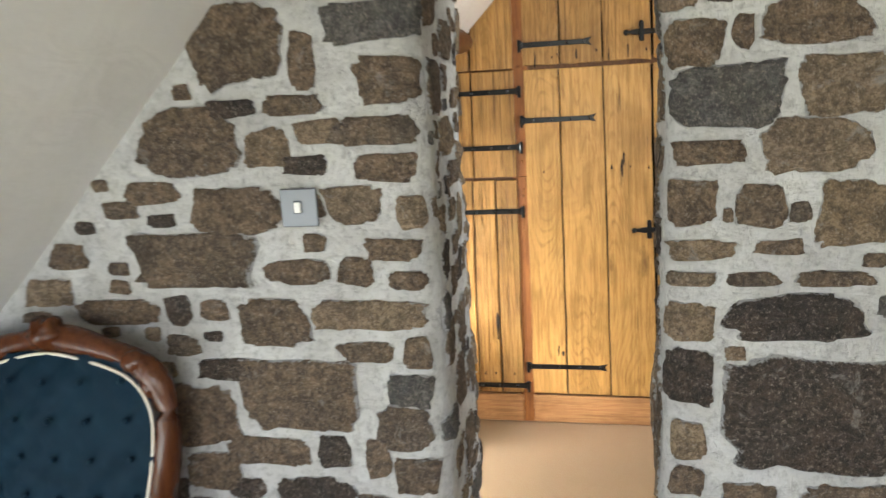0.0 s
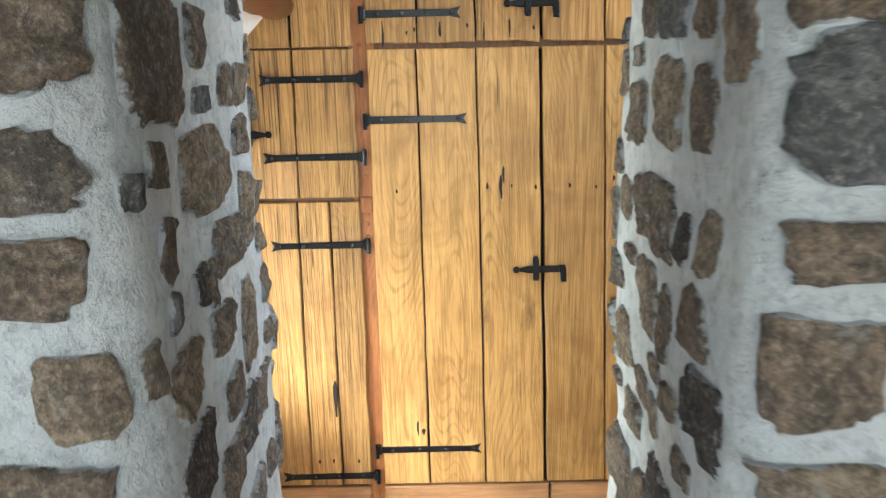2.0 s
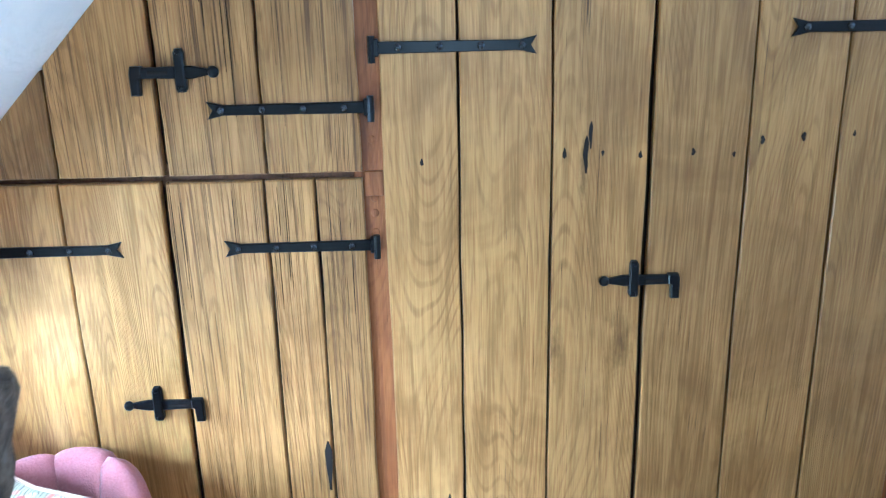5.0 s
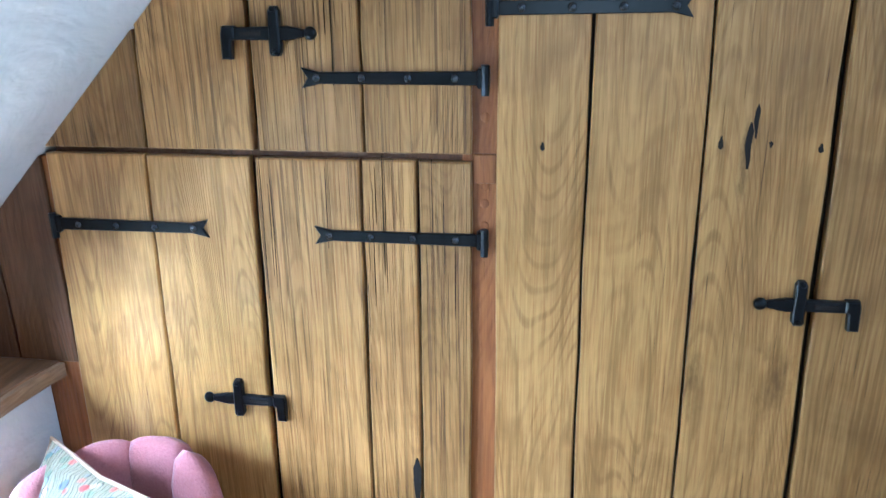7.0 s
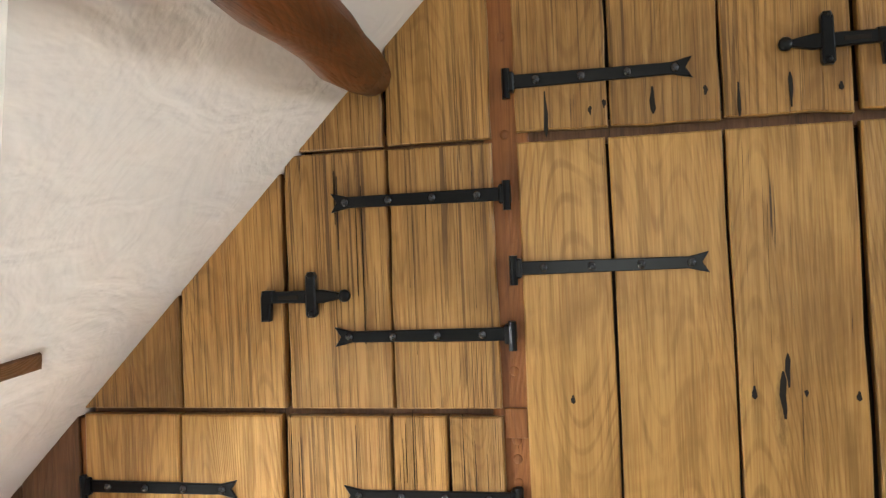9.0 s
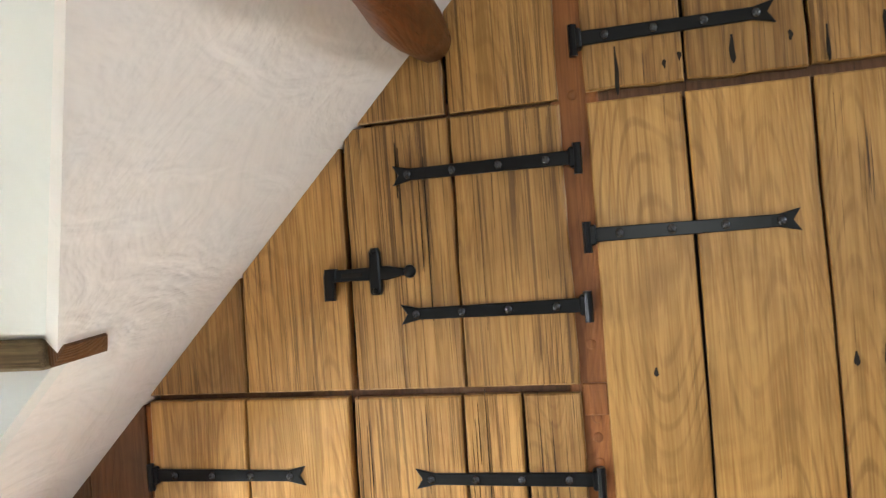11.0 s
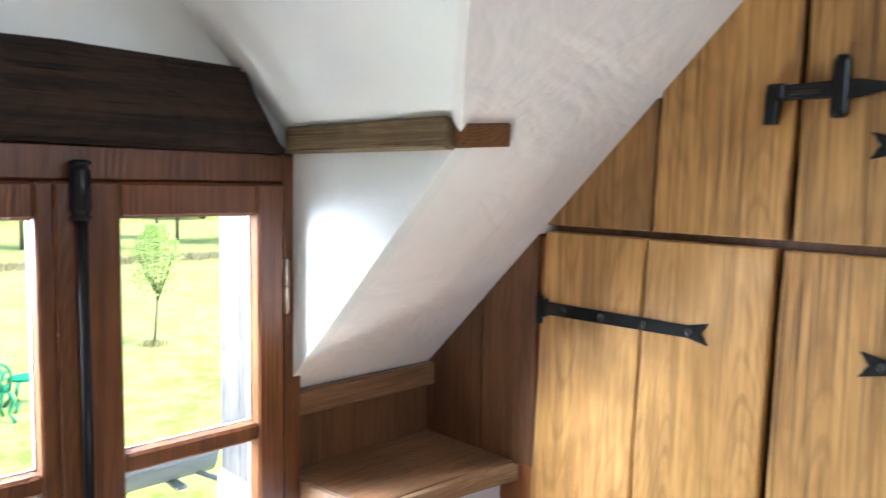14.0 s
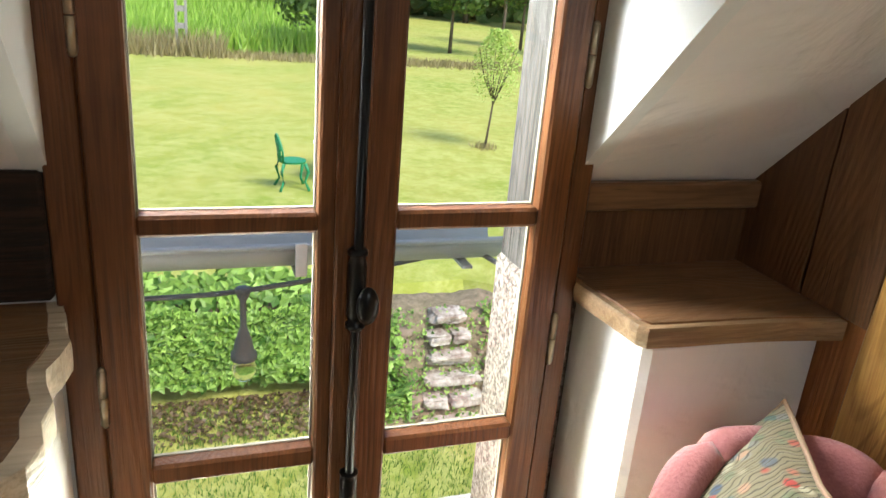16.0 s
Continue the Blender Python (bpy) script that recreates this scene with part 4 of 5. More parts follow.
tagged(new("niche_batten", mesh_from("niche_batten", bm, SHELFTOP)), "brown oak batten over the niche", "board", kind="structure")


def live_shelf(name, outline, z, thick, label, mat, category="shelf"):
    """A slab whose long edge keeps the wane of the log: each layer wanders a little on its own."""
    bm = bmesh.new()
    n = len(outline)
    cx, cy = sum(p[0] for p in outline) / n, sum(p[1] for p in outline) / n
    rings = []
    for dz_, k in ((-thick, 0.975), (-thick * 0.75, 0.995), (-thick * 0.3, 1.0), (-0.004, 0.992), (0.0, 0.975)):
        rings.append([bm.verts.new((x, y, z + dz_) if x < -1.4 or y > 3.5 or y < 2.25 else (cx + (x - cx) * k, cy + (y - cy) * k, z + dz_)) for x, y in outline])
    for a, b in zip(rings, rings[1:]):
        for i in range(n):
            bm.faces.new((a[i], a[(i + 1) % n], b[(i + 1) % n], b[i]))
    bm.faces.new(rings[0])
    bm.faces.new(rings[-1])
    return tagged(new(name, mesh_from(name, bm, mat)), label, category)


o = [(-1.452, 3.178), (-1.397, 3.178), (-1.396, 3.163), (-1.34, 3.168), (-1.27, 3.176), (-1.222, 3.18), (-1.206, 3.19), (-1.202, 3.25), (-1.199, 3.33), (-1.193, 3.42), (-1.182, 3.5), (-1.175, 3.549), (-1.452, 3.549)]
sh = thing("corner_shelf", (-1.3, 3.34, 0.73), "brown oiled oak corner shelf with a lighter waney edge", "shelf")
e = live_shelf("edge", o, 0.763, 0.034, "lighter waney front edge", SHELFWOOD, "")
e.location, e.parent = -sh.location, sh
k = live_shelf("board", [(x if x < -1.4 else x - 0.014, y if y > 3.5 or x < -1.4 else y + 0.012) for x, y in o], 0.766, 0.02, "brown oiled top", SHELFTOP, "")
k.location, k.parent = -sh.location, sh
o = [(-1.43, 2.205), (-1.43, 2.36), (-1.385, 2.372), (-1.34, 2.378), (-1.3, 2.388), (-1.26, 2.381), (-1.225, 2.37), (-1.19, 2.376), (-1.15, 2.388), (-1.11, 2.382), (-1.07, 2.39), (-1.03, 2.38), (-1.0, 2.35), (-0.985, 2.3), (-0.98, 2.205)]
sh = thing("live_edge_shelf", (-1.25, 2.3, 0.72), "thick live-edge oak shelf, its wavy front coloured as sunlit", "shelf")
# sunlight on the edge is put into this lighter wood
e = live_shelf("edge", o, 0.767, 0.043, "wavy front edge with sunlight in its colour", SUNLIT_OAK, "")
e.location, e.parent = -sh.location, sh
k = live_shelf("board", [(-1.26 + (x + 1.26) * 0.93, 2.27 + (y - 2.27) * 0.8) for x, y in o], 0.77, 0.02, "brown oiled top", SHELFTOP, "")
k.location, k.parent = -sh.location, sh

# ---- switch ----
sw = thing("light_switch", (-0.478, WF - 0.02, 1.46), "brushed steel light switch with a small white rocker", "light switch")
yw = WF - 0.022
part("plate", boxm(-0.521, -0.436, yw, yw + 0.006, 1.418, 1.502, 0.002), STEEL, sw)
part("box", boxm(-0.513, -0.444, yw + 0.006, yw + 0.06, 1.426, 1.494), STEEL, sw)
part("rocker_frame", boxm(-0.49, -0.47, yw - 0.003, yw, 1.448, 1.475, 0.001), STEEL, sw)
part("rocker", boxm(-0.487, -0.473, yw - 0.007, yw - 0.001, 1.45, 1.473, 0.001), WHITE, sw)

# ---- blue buttoned armchair ----
ch = thing("buttoned_armchair", (-1.08, 1.15, 0.0), "antique walnut armchair with deep-buttoned teal velvet against the stone wall", "armchair")
CX, CY = -1.09, 1.42


def back_outline(t, k=1.0):
    """The shield-shaped back; t runs 0 to 1 from the lower left over the top to the lower right."""
    pts = [(-0.19, 0.52), (-0.225, 0.7), (-0.27, 0.88), (-0.275, 1.0), (-0.225, 1.075), (-0.12, 1.115), (0.0, 1.135), (0.12, 1.115), (0.225, 1.075), (0.275, 1.0), (0.27, 0.88), (0.225, 0.7), (0.19, 0.52)]
    f = t * (len(pts) - 1)
    i = min(int(f), len(pts) - 2)
    f -= i
    p0, p1, p2, p3 = pts[max(i - 1, 0)], pts[i], pts[i + 1], pts[min(i + 2, len(pts) - 1)]
    c = [0.5 * (2 * b + (c_ - a) * f + (2 * a - 5 * b + 4 * c_ - d) * f * f + (3 * b - a - 3 * c_ + d) * f ** 3) for a, b, c_, d in zip(p0, p1, p2, p3)]
    return c[0] * k, 0.82 + (c[1] - 0.82) * k


BZ = 0.047


def chair_pt(x, z, out=0.0):
    return (CX + x, CY - out + 0.05 * (z - 0.5), z + BZ)


bm = bmesh.new()
tube(bm, [chair_pt(*back_outline(i / 48)) for i in range(49)], [0.03 + 0.004 * math.sin(i * 0.8) for i in range(49)], 10)
part("back_frame", bm, CHAIRWOOD, ch, smooth=True)
for x in (-0.215, 0.215):
    part("scroll", ball(bmesh.new(), chair_pt(x, 1.085, 0.01), 0.035, 0.8, 0.8, 12), CHAIRWOOD, ch, "carved walnut scroll", True)
    part("scroll", ball(bmesh.new(), chair_pt(x * 1.18, 1.03, 0.012), 0.026, 0.8, 1.2, 12), CHAIRWOOD, ch, "carved walnut scroll", True)
bm = bmesh.new()
bmesh.ops.create_icosphere(bm, subdivisions=3, radius=0.04, matrix=Matrix.Translation(chair_pt(0, 1.15, 0.015)))
for q in bm.verts:
    d = q.co - Vector(chair_pt(0, 1.15, 0.015))
    q.co = Vector(chair_pt(0, 1.15, 0.015)) + d * (1 + 0.18 * math.cos(6 * math.atan2(d.z, d.x)))
part("crest_rosette", bm, CHAIRWOOD, ch, "carved walnut rosette on the crest", True)
bm = bmesh.new()
N = 26
grid = []
for j in range(N + 1):
    row = []
    z = 0.53 + (1.105 - 0.53) * j / N
    for i in range(N + 1):
        u = -1 + 2 * i / N
        w = 0.19 + (0.25 - 0.19) * min(1, (z - 0.53) / 0.35)
        if z > 0.98:
            w *= math.sqrt(max(0.05, 1 - ((z - 0.98) / 0.14) ** 2 * 0.72))
        x = u * w
        q = math.sin(x * 33 + z * 33) * math.sin(x * 33 - z * 33)
        row.append(bm.verts.new(chair_pt(x, z, 0.035 * (1 - u * u) * (1 - (2 * j / N - 1) ** 4) + 0.024 * abs(q) ** 0.7 + 0.006)))
    grid.append(row)
for j in range(N):
    for i in range(N):
        bm.faces.new((grid[j][i], grid[j][i + 1], grid[j + 1][i + 1], grid[j + 1][i]))
part("backrest", bm, VELVET, ch, "deep-buttoned teal blue velvet back", True)
for r in range(-6, 7):
    for c in range(-6, 7):
        x, z = (r + c) * math.pi / 66, (r - c) * math.pi / 66 + 8 * math.pi / 33
        if abs(x) < 0.2 and 0.56 < z < 1.06 and (r + c) % 2 == 0:
            part("button", ball(bmesh.new(), chair_pt(x, z, 0.02 + 0.035 * (1 - (x / 0.24) ** 2)), 0.008, seg=8), VELVET, ch, smooth=True)
part("piping", tube(bmesh.new(), [chair_pt(*back_outline(0.02 + 0.96 * i / 48, 0.905), 0.024) for i in range(49)], 0.004, 6), CREAM, ch, "cream piping round the back", True)
bm = boxm(CX - 0.27, CX + 0.27, 0.86, 1.42, 0.36, 0.47, 0.04)
part("seat", bm, VELVET, ch)
bm = boxm(CX - 0.28, CX + 0.28, 0.85, 1.43, 0.3, 0.37, 0.015)
part("seat_frame", bm, CHAIRWOOD, ch)
for sx in (-1, 1):
    part("armrest", tube(bmesh.new(), [(CX + sx * 0.25, CY - 0.02, 0.78), (CX + sx * 0.31, CY - 0.15, 0.72), (CX + sx * 0.33, CY - 0.3, 0.7), (CX + sx * 0.31, CY - 0.4, 0.66), (CX + sx * 0.28, CY - 0.42, 0.5), (CX + sx * 0.26, CY - 0.44, 0.36)], 0.022, 8), CHAIRWOOD, ch, smooth=True)
    part("front_leg", tube(bmesh.new(), [(CX + sx * 0.24, 0.89, 0.33), (CX + sx * 0.27, 0.86, 0.2), (CX + sx * 0.25, 0.88, 0.08), (CX + sx * 0.27, 0.85, 0.0)], [0.032, 0.028, 0.015, 0.022], 8), CHAIRWOOD, ch, smooth=True)
    part("back_leg", tube(bmesh.new(), [(CX + sx * 0.2, 1.4, 0.6), (CX + sx * 0.21, 1.41, 0.33), (CX + sx * 0.22, 1.46, 0.0)], [0.022, 0.026, 0.017], 8), CHAIRWOOD, ch, smooth=True)

# ---- pink tub chair with cushion ----
PX, PY, PA = -0.915, 3.275, 2.24
pc = thing("tub_chair", (PX, PY, 0.0), "dusty pink corduroy tub chair in the corner under the shelf", "armchair")


def tub_pt(a, r, z):
    """a: 0 at the middle of the back."""
    q = PA - a
    return (PX + r * math.cos(q), PY + r * math.sin(q), z)


segs = 5
for s in range(segs):
    a0, a1 = -1.8 + 3.6 * s / segs, -1.8 + 3.6 * (s + 1) / segs
    bm = bmesh.new()
    prof = [(0.14, 0.3), (0.13, 0.5), (0.135, 0.58), (0.15, 0.63), (0.175, 0.642), (0.2, 0.62), (0.212, 0.55), (0.23, 0.4), (0.24, 0.16), (0.19, 0.16)]
    rings = []
    for i in range(9):
        f = i / 8
        a = a0 + (a1 - a0) * f
        puff = 0.014 * math.sin(math.pi * f) ** 0.6
        low = 0.14 * max(0.0, (abs(a) - 1.0) / 1.1) ** 1.3
        ring = []
        for r, z in prof:
            zz = z - (low if z > 0.35 else 0) + (puff if z > 0.6 else 0)
            rr = r + (puff * 0.5 if r > 0.19 else -puff * 0.5 if r < 0.145 else 0)
            ring.append(bm.verts.new(tub_pt(a, rr, zz)))
        rings.append(ring)
    for a_, b_ in zip(rings, rings[1:]):
        for k in range(len(prof)):
            bm.faces.new((a_[k], a_[(k + 1) % len(prof)], b_[(k + 1) % len(prof)], b_[k]))
    bm.faces.new(rings[0])
    bm.faces.new(rings[-1])
    part("backrest_section", bm, PINK, pc, smooth=True)
bm = bmesh.new()
bmesh.ops.create_cone(bm, cap_ends=True, segments=28, radius1=0.17, radius2=0.17, depth=0.14, matrix=Matrix.Translation((PX + 0.02, PY - 0.02, 0.31)))
bmesh.ops.bevel(bm, geom=[e for e in bm.edges if len(e.link_faces) == 2 and e.calc_face_angle(0) > 1], offset=0.035, segments=3, affect="EDGES")
part("seat_cushion", bm, PINK, pc, smooth=True)
bm = bmesh.new()
bmesh.ops.create_cone(bm, cap_ends=True, segments=28, radius1=0.2, radius2=0.22, depth=0.14, matrix=Matrix.Translation((PX, PY, 0.19)))
part("base", bm, PINK, pc, smooth=True)
for a in (0.8, 2.4, 3.9, 5.5):
    part("leg", tube(bmesh.new(), [(PX + 0.15 * math.cos(a), PY + 0.15 * math.sin(a), 0.13), (PX + 0.17 * math.cos(a), PY + 0.17 * math.sin(a), 0.0)], [0.02, 0.014], 8), CHAIRWOOD, pc)

cu = thing("cushion", (-0.95, 3.22, 0.38), "square cream cushion embroidered with flowers in the pink chair", "cushion")
CM = Matrix.Translation((-0.967, 3.184, 0.498)) @ Matrix.Rotation(radians(-122), 4, "Z") @ Matrix.Rotation(radians(-30), 4, "Y") @ Matrix.Rotation(radians(95), 4, "X")


def cushion_side(sgn):
    bm = bmesh.new()
    n = 18
    g = []
    for j in range(n + 1):
        g.append([])
        for i in range(n + 1):
            u, w = -1 + 2 * i / n, -1 + 2 * j / n
            pin = 1 - 0.07 * (1 - abs(u * w)) * max(abs(u), abs(w)) ** 3
            t = 0.07 * max(0.0, (1 - u * u) * (1 - w * w)) ** 0.45
            g[-1].append(bm.verts.new(CM @ Vector((sgn * t, u * 0.215 * pin, w * 0.215 * pin))))
    for j in range(n):
        for i in range(n):
            bm.faces.new((g[j][i], g[j][i + 1], g[j + 1][i + 1], g[j + 1][i]))
    return bm


part("front_cover", cushion_side(1), CLOTH, cu, smooth=True)
part("back_cover", cushion_side(-1), CLOTH, cu, smooth=True)
edge = []
for k in range(64):
    t = k / 16
    i, f = int(t), -1 + 2 * (t - int(t))
    u, w = ((f, -1), (1, f), (-f, 1), (-1, -f))[i]
    pin = 1 - 0.07 * (1 - abs(u * w)) * max(abs(u), abs(w)) ** 3
    edge.append(CM @ Vector((0, u * 0.218 * pin, w * 0.218 * pin)))
part("piping", tube(bmesh.new(), edge + [edge[0]], 0.0045, 6), TAN, cu, smooth=True)

# ---- outside: gutter, string light, post ----
gu = thing("gutter", (-2.05, 2.2, 0.6), "weathered zinc half-round gutter along the eaves", "gutter")
bm = bmesh.new()
ring = []
ys = (-1.5, 3.3)
for y in ys:
    ring.append([bm.verts.new((-2.05 + r * math.cos(a), y, 0.625 + r * math.sin(a))) for r, rev in ((0.065, 0), (0.06, 1)) for a in ([math.pi + math.pi * k / 10 for k in range(11)] if not rev else [2 * math.pi - math.pi * k / 10 for k in range(11)])])
for k in range(22):
    bm.faces.new((ring[0][k], ring[0][(k + 1) % 22], ring[1][(k + 1) % 22], ring[1][k]))
bm.faces.new(ring[0])
bm.faces.new(ring[1])
part("trough", bm, ZINC, gu, smooth=True)
part("bead", tube(bmesh.new(), [(-1.985, ys[0], 0.628), (-1.985, ys[1], 0.628)], 0.008, 8), ZINC, gu, smooth=True)
for y in (2.78, 3.2, 1.6):
    part("bracket", boxm(-2.12, -1.982, y - 0.014, y + 0.014, 0.552, 0.56, 0.001), ZINC, gu)
for y in (2.78,):
    part("clip", boxm(-1.984, -1.976, y - 0.014, y + 0.014, 0.56, 0.637, 0.001), ZINC, gu)
sg = thing("string_light", (-2.08, 2.66, 0.45), "outdoor festoon cable with a clear bulb in a grey rubber holder", "string light")
cpts = [(-2.1, 1.6 + 0.11 * i, 0.466 + 0.1 * max(0.0, (1.6 + 0.11 * i - 2.55) / 0.7) ** 1.4) for i in range(16)]
cpts.append((-1.69, 3.29, 0.6))
part("cable", tube(bmesh.new(), cpts, 0.007, 8), RUBBER, sg, smooth=True)
Y0 = 2.655
part("holder", tube(bmesh.new(), [(-2.1, Y0, 0.48), (-2.1, Y0, 0.462), (-2.1, Y0, 0.445), (-2.1, Y0, 0.375), (-2.1, Y0, 0.36), (-2.1, Y0, 0.33), (-2.1, Y0, 0.305), (-2.1, Y0, 0.3), (-2.1, Y0, 0.285), (-2.1, Y0, 0.28)], [0.02, 0.016, 0.008, 0.008, 0.013, 0.023, 0.027, 0.033, 0.033, 0.024], 14), RUBBER, sg, smooth=True)
bl = Mat("clear_bulb_glass", 0.03)
bl.color((0.8, 0.8, 0.7))
bl.b.inputs["Transmission Weight"].default_value = 1.0
bl.b.inputs["IOR"].default_value = 1.2
part("bulb", ball(bmesh.new(), (-2.1, Y0, 0.255), 0.031, 1.0, 1.15, 16), bl.m, sg, "clear glass bulb", True)

ow = thing("dormer_post", (-1.56, 3.2, 0.7), "silver-grey weathered oak post of the dormer", "post")
part("post_face", boxm(-1.655, -1.455, 3.135, 3.3, 0.72, 1.6, 0.006), GREYPOST, ow)
bm = boxm(-1.69, -1.46, 3.14, 3.4, -0.1, 0.717, 0.012)
tagged(new("granite_jamb", mesh_from("granite_jamb", bm, GRANITE)), "speckled granite jamb below the post", "wall", kind="structure")

# ---- garden ----
bm = bmesh.new()
GX = [-200, -120, -80, -60, -45, -36, -30, -27, -24, -21, -18, -15, -13, -11, -10, -9, -8.4, -8.0, -7.6, -7.2, -6.8, -6.4, -6, -5, -4, -2, 4, 60]
GY = [-150, -60, -30, -15, -8, -4, -1, 1, 2, 3, 4, 4.4, 4.8, 5.2, 5.6, 6, 7, 9, 12, 16, 24, 40, 80, 150]


def ground_z(x, y):
    edge = -7.55 + 0.5 * (1 if y > 4.3 else 0)
    k = min(1.0, max(0.0, (edge - x) / (0.35 if y < 4.3 or y > 5.7 else 1.0)))
    far = max(0.0, -x - 32) * 0.012
    return -3.0 + 0.93 * k + far + 0.03 * noise.noise(Vector((x * 0.4, y * 0.4, 0)))


vv = [[bm.verts.new((x, y, ground_z(x, y))) for y in GY] for x in GX]
for a, b in zip(vv, vv[1:]):
    for j in range(len(GY) - 1):
        bm.faces.new((a[j], b[j], b[j + 1], a[j + 1]))
tagged(new("ground", mesh_from("ground", bm, LAWN)), "mown yellow-green lawn with worn patches", "lawn", kind="structure")


def leaf_cloud(bm, rng, centre, radii, count, size, squash=1.0):
    """Small two-triangle leaves spread in and on an uneven ellipsoid."""
    for _ in range(count):
        d = Vector((rng.gauss(0, 1), rng.gauss(0, 1), rng.gauss(0, 1))).normalized()
        k = rng.uniform(0.55, 1.05) * (1 + 0.25 * noise.noise(d * 2.5 + Vector(centre)))
        p = Vector(centre) + Vector((d.x * radii[0], d.y * radii[1], d.z * radii[2])) * k
        leaf(bm, rng, p, d, size * rng.uniform(0.6, 1.3))


def leaf(bm, rng, p, d, s):
    u = Vector((rng.gauss(0, 1), rng.gauss(0, 1), rng.gauss(0, 0.6)))
    n = (d + u * 0.5).normalized()
    t = n.cross(Vector((rng.gauss(0, 1), rng.gauss(0, 1), rng.gauss(0, 1)))).normalized()
    b = n.cross(t)
    vs = [bm.verts.new(p + t * s), bm.verts.new(p + b * s * 0.55 + n * s * 0.12), bm.verts.new(p - t * s * 0.8), bm.verts.new(p - b * s * 0.55 + n * s * 0.12)]
    bm.faces.new(vs)


# retaining wall and ivy
rw = random.Random(9)
bm = boxm(-8.0, -7.5, -3.0, 4.3, -3.1, -2.12, 0.03)
ret = tagged(new("retaining_wall", mesh_from("retaining_wall", bm, SOIL)), "low rubble retaining wall under the ivy", "wall", kind="structure")
bm = bmesh.new()
for _ in range(7500):
    y = rw.uniform(-1.5, 4.25)
    f = rw.random()
    th = f * 1.9
    bul = 0.35 + 0.12 * noise.noise(Vector((y * 1.5, f * 3, 0)))
    x, z = (-7.55 + bul * math.cos(th * 0.7), -2.78 + 0.72 * min(1, f * 1.5) + 0.1 * noise.noise(Vector((y * 2, 5, 0)))) if f < 0.72 else (-7.4 - (f - 0.72) * 3.2, -2.03 + rw.uniform(-0.05, 0.1))
    leaf(bm, rw, Vector((x, y, z)), Vector((1, 0, 0.8)).normalized(), rw.uniform(0.05, 0.1))
tagged(new("ivy_hedge", mesh_from("ivy_hedge", bm, IVY)), "dense bright green ivy over the retaining wall", "ivy", kind="stuff")
bm = bmesh.new()
for _ in range(2600):
    x = -7.25 + 0.75 * rw.random() ** 1.5
    y = rw.uniform(0.3, 4.3)
    leaf(bm, rw, Vector((x, y, ground_z(x, y) + rw.uniform(0.01, 0.04))), Vector((0, 0, 1)), rw.uniform(0.02, 0.05))
tagged(new("leaf_litter", mesh_from("leaf_litter", bm, LITTER)), "bare soil and dead leaves below the ivy", "soil", kind="stuff")
for i in range(6):
    r2 = random.Random(40 + i)
    stp = thing("garden_step", (-6.42 - 0.14 * i, 5.05, -3.0 + 0.16 * i), "rough pale stone garden step set in the bank", "step", "garden steps")
    w = 0.78 - 0.07 * i + r2.uniform(-0.05, 0.05)
    yc = 5.0 + 0.02 * i
    split = r2.uniform(0.35, 0.65)
    for k, (f0, f1) in enumerate(((0.0, split), (split, 1.0)) if i in (1, 4) else ((0.0, 1.0),)):
        bm = bmesh.new()
        bmesh.ops.create_icosphere(bm, subdivisions=4, radius=1.0)
        for v_ in bm.verts:
            c = Vector([math.copysign(abs(q) ** 0.5, q) for q in v_.co])
            c *= 1 + 0.3 * noise.noise(v_.co * 1.3 + Vector((i, k, 3))) + 0.14 * noise.noise(v_.co * 4 + Vector((i, k, 9))) + 0.05 * noise.noise(v_.co * 11)
            v_.co = Vector((-6.42 - 0.14 * i + c.x * 0.15, yc + w * ((f0 + f1) / 2 - 0.5) + c.y * w * (f1 - f0) * 0.47, -2.95 + 0.165 * i + c.z * 0.05))
        part("step_stone", bm, PALESTONE, stp, smooth=True)
bm = bmesh.new()
rows = []
for x, z in ((-6.2, -3.03), (-6.32, -2.96), (-6.5, -2.84), (-6.65, -2.68), (-6.8, -2.5), (-6.95, -2.33), (-7.12, -2.16), (-7.3, -2.09), (-7.6, -2.08), (-8.1, -2.3)):
    rows.append([bm.verts.new((x + 0.09 * noise.noise(Vector((x * 3, 4.1 + 0.13 * k, 1))), 4.1 + 0.13 * k, z + 0.09 * noise.noise(Vector((x * 4, k * 0.6, 5))) - 0.25 * max(0, k - 13) / 3)) for k in range(17)])
for a, b in zip(rows, rows[1:]):
    for k in range(16):
        bm.faces.new((a[k], a[k + 1], b[k + 1], b[k]))
tagged(new("garden_bank", mesh_from("garden_bank", bm, EARTH, True)), "bare brown earth bank round the garden steps", "bank", kind="structure")
bm = bmesh.new()
for _ in range(70):
    y = rw.choice((rw.uniform(4.35, 4.65), rw.uniform(5.4, 5.9)))
    f = rw.random()
    ball(bm, (-6.4 - 0.75 * f, y, -2.93 + 0.8 * f), rw.uniform(0.03, 0.09), 1.4, 0.7, 8)
tagged(new("bank_rocks", mesh_from("bank_rocks", bm, BROWNSTONE, True)), "loose stones in the bank beside the steps", "rocks", kind="stuff")
bm = bmesh.new()
for _ in range(1500):
    y = rw.choice((rw.uniform(4.0, 4.55), rw.uniform(5.5, 6.3)))
    f = rw.random()
    leaf(bm, rw, Vector((-6.35 - 0.8 * f, y, -2.95 + 0.85 * f + rw.uniform(0.02, 0.16))), Vector((0.7, 0, 0.7)), rw.uniform(0.025, 0.06))
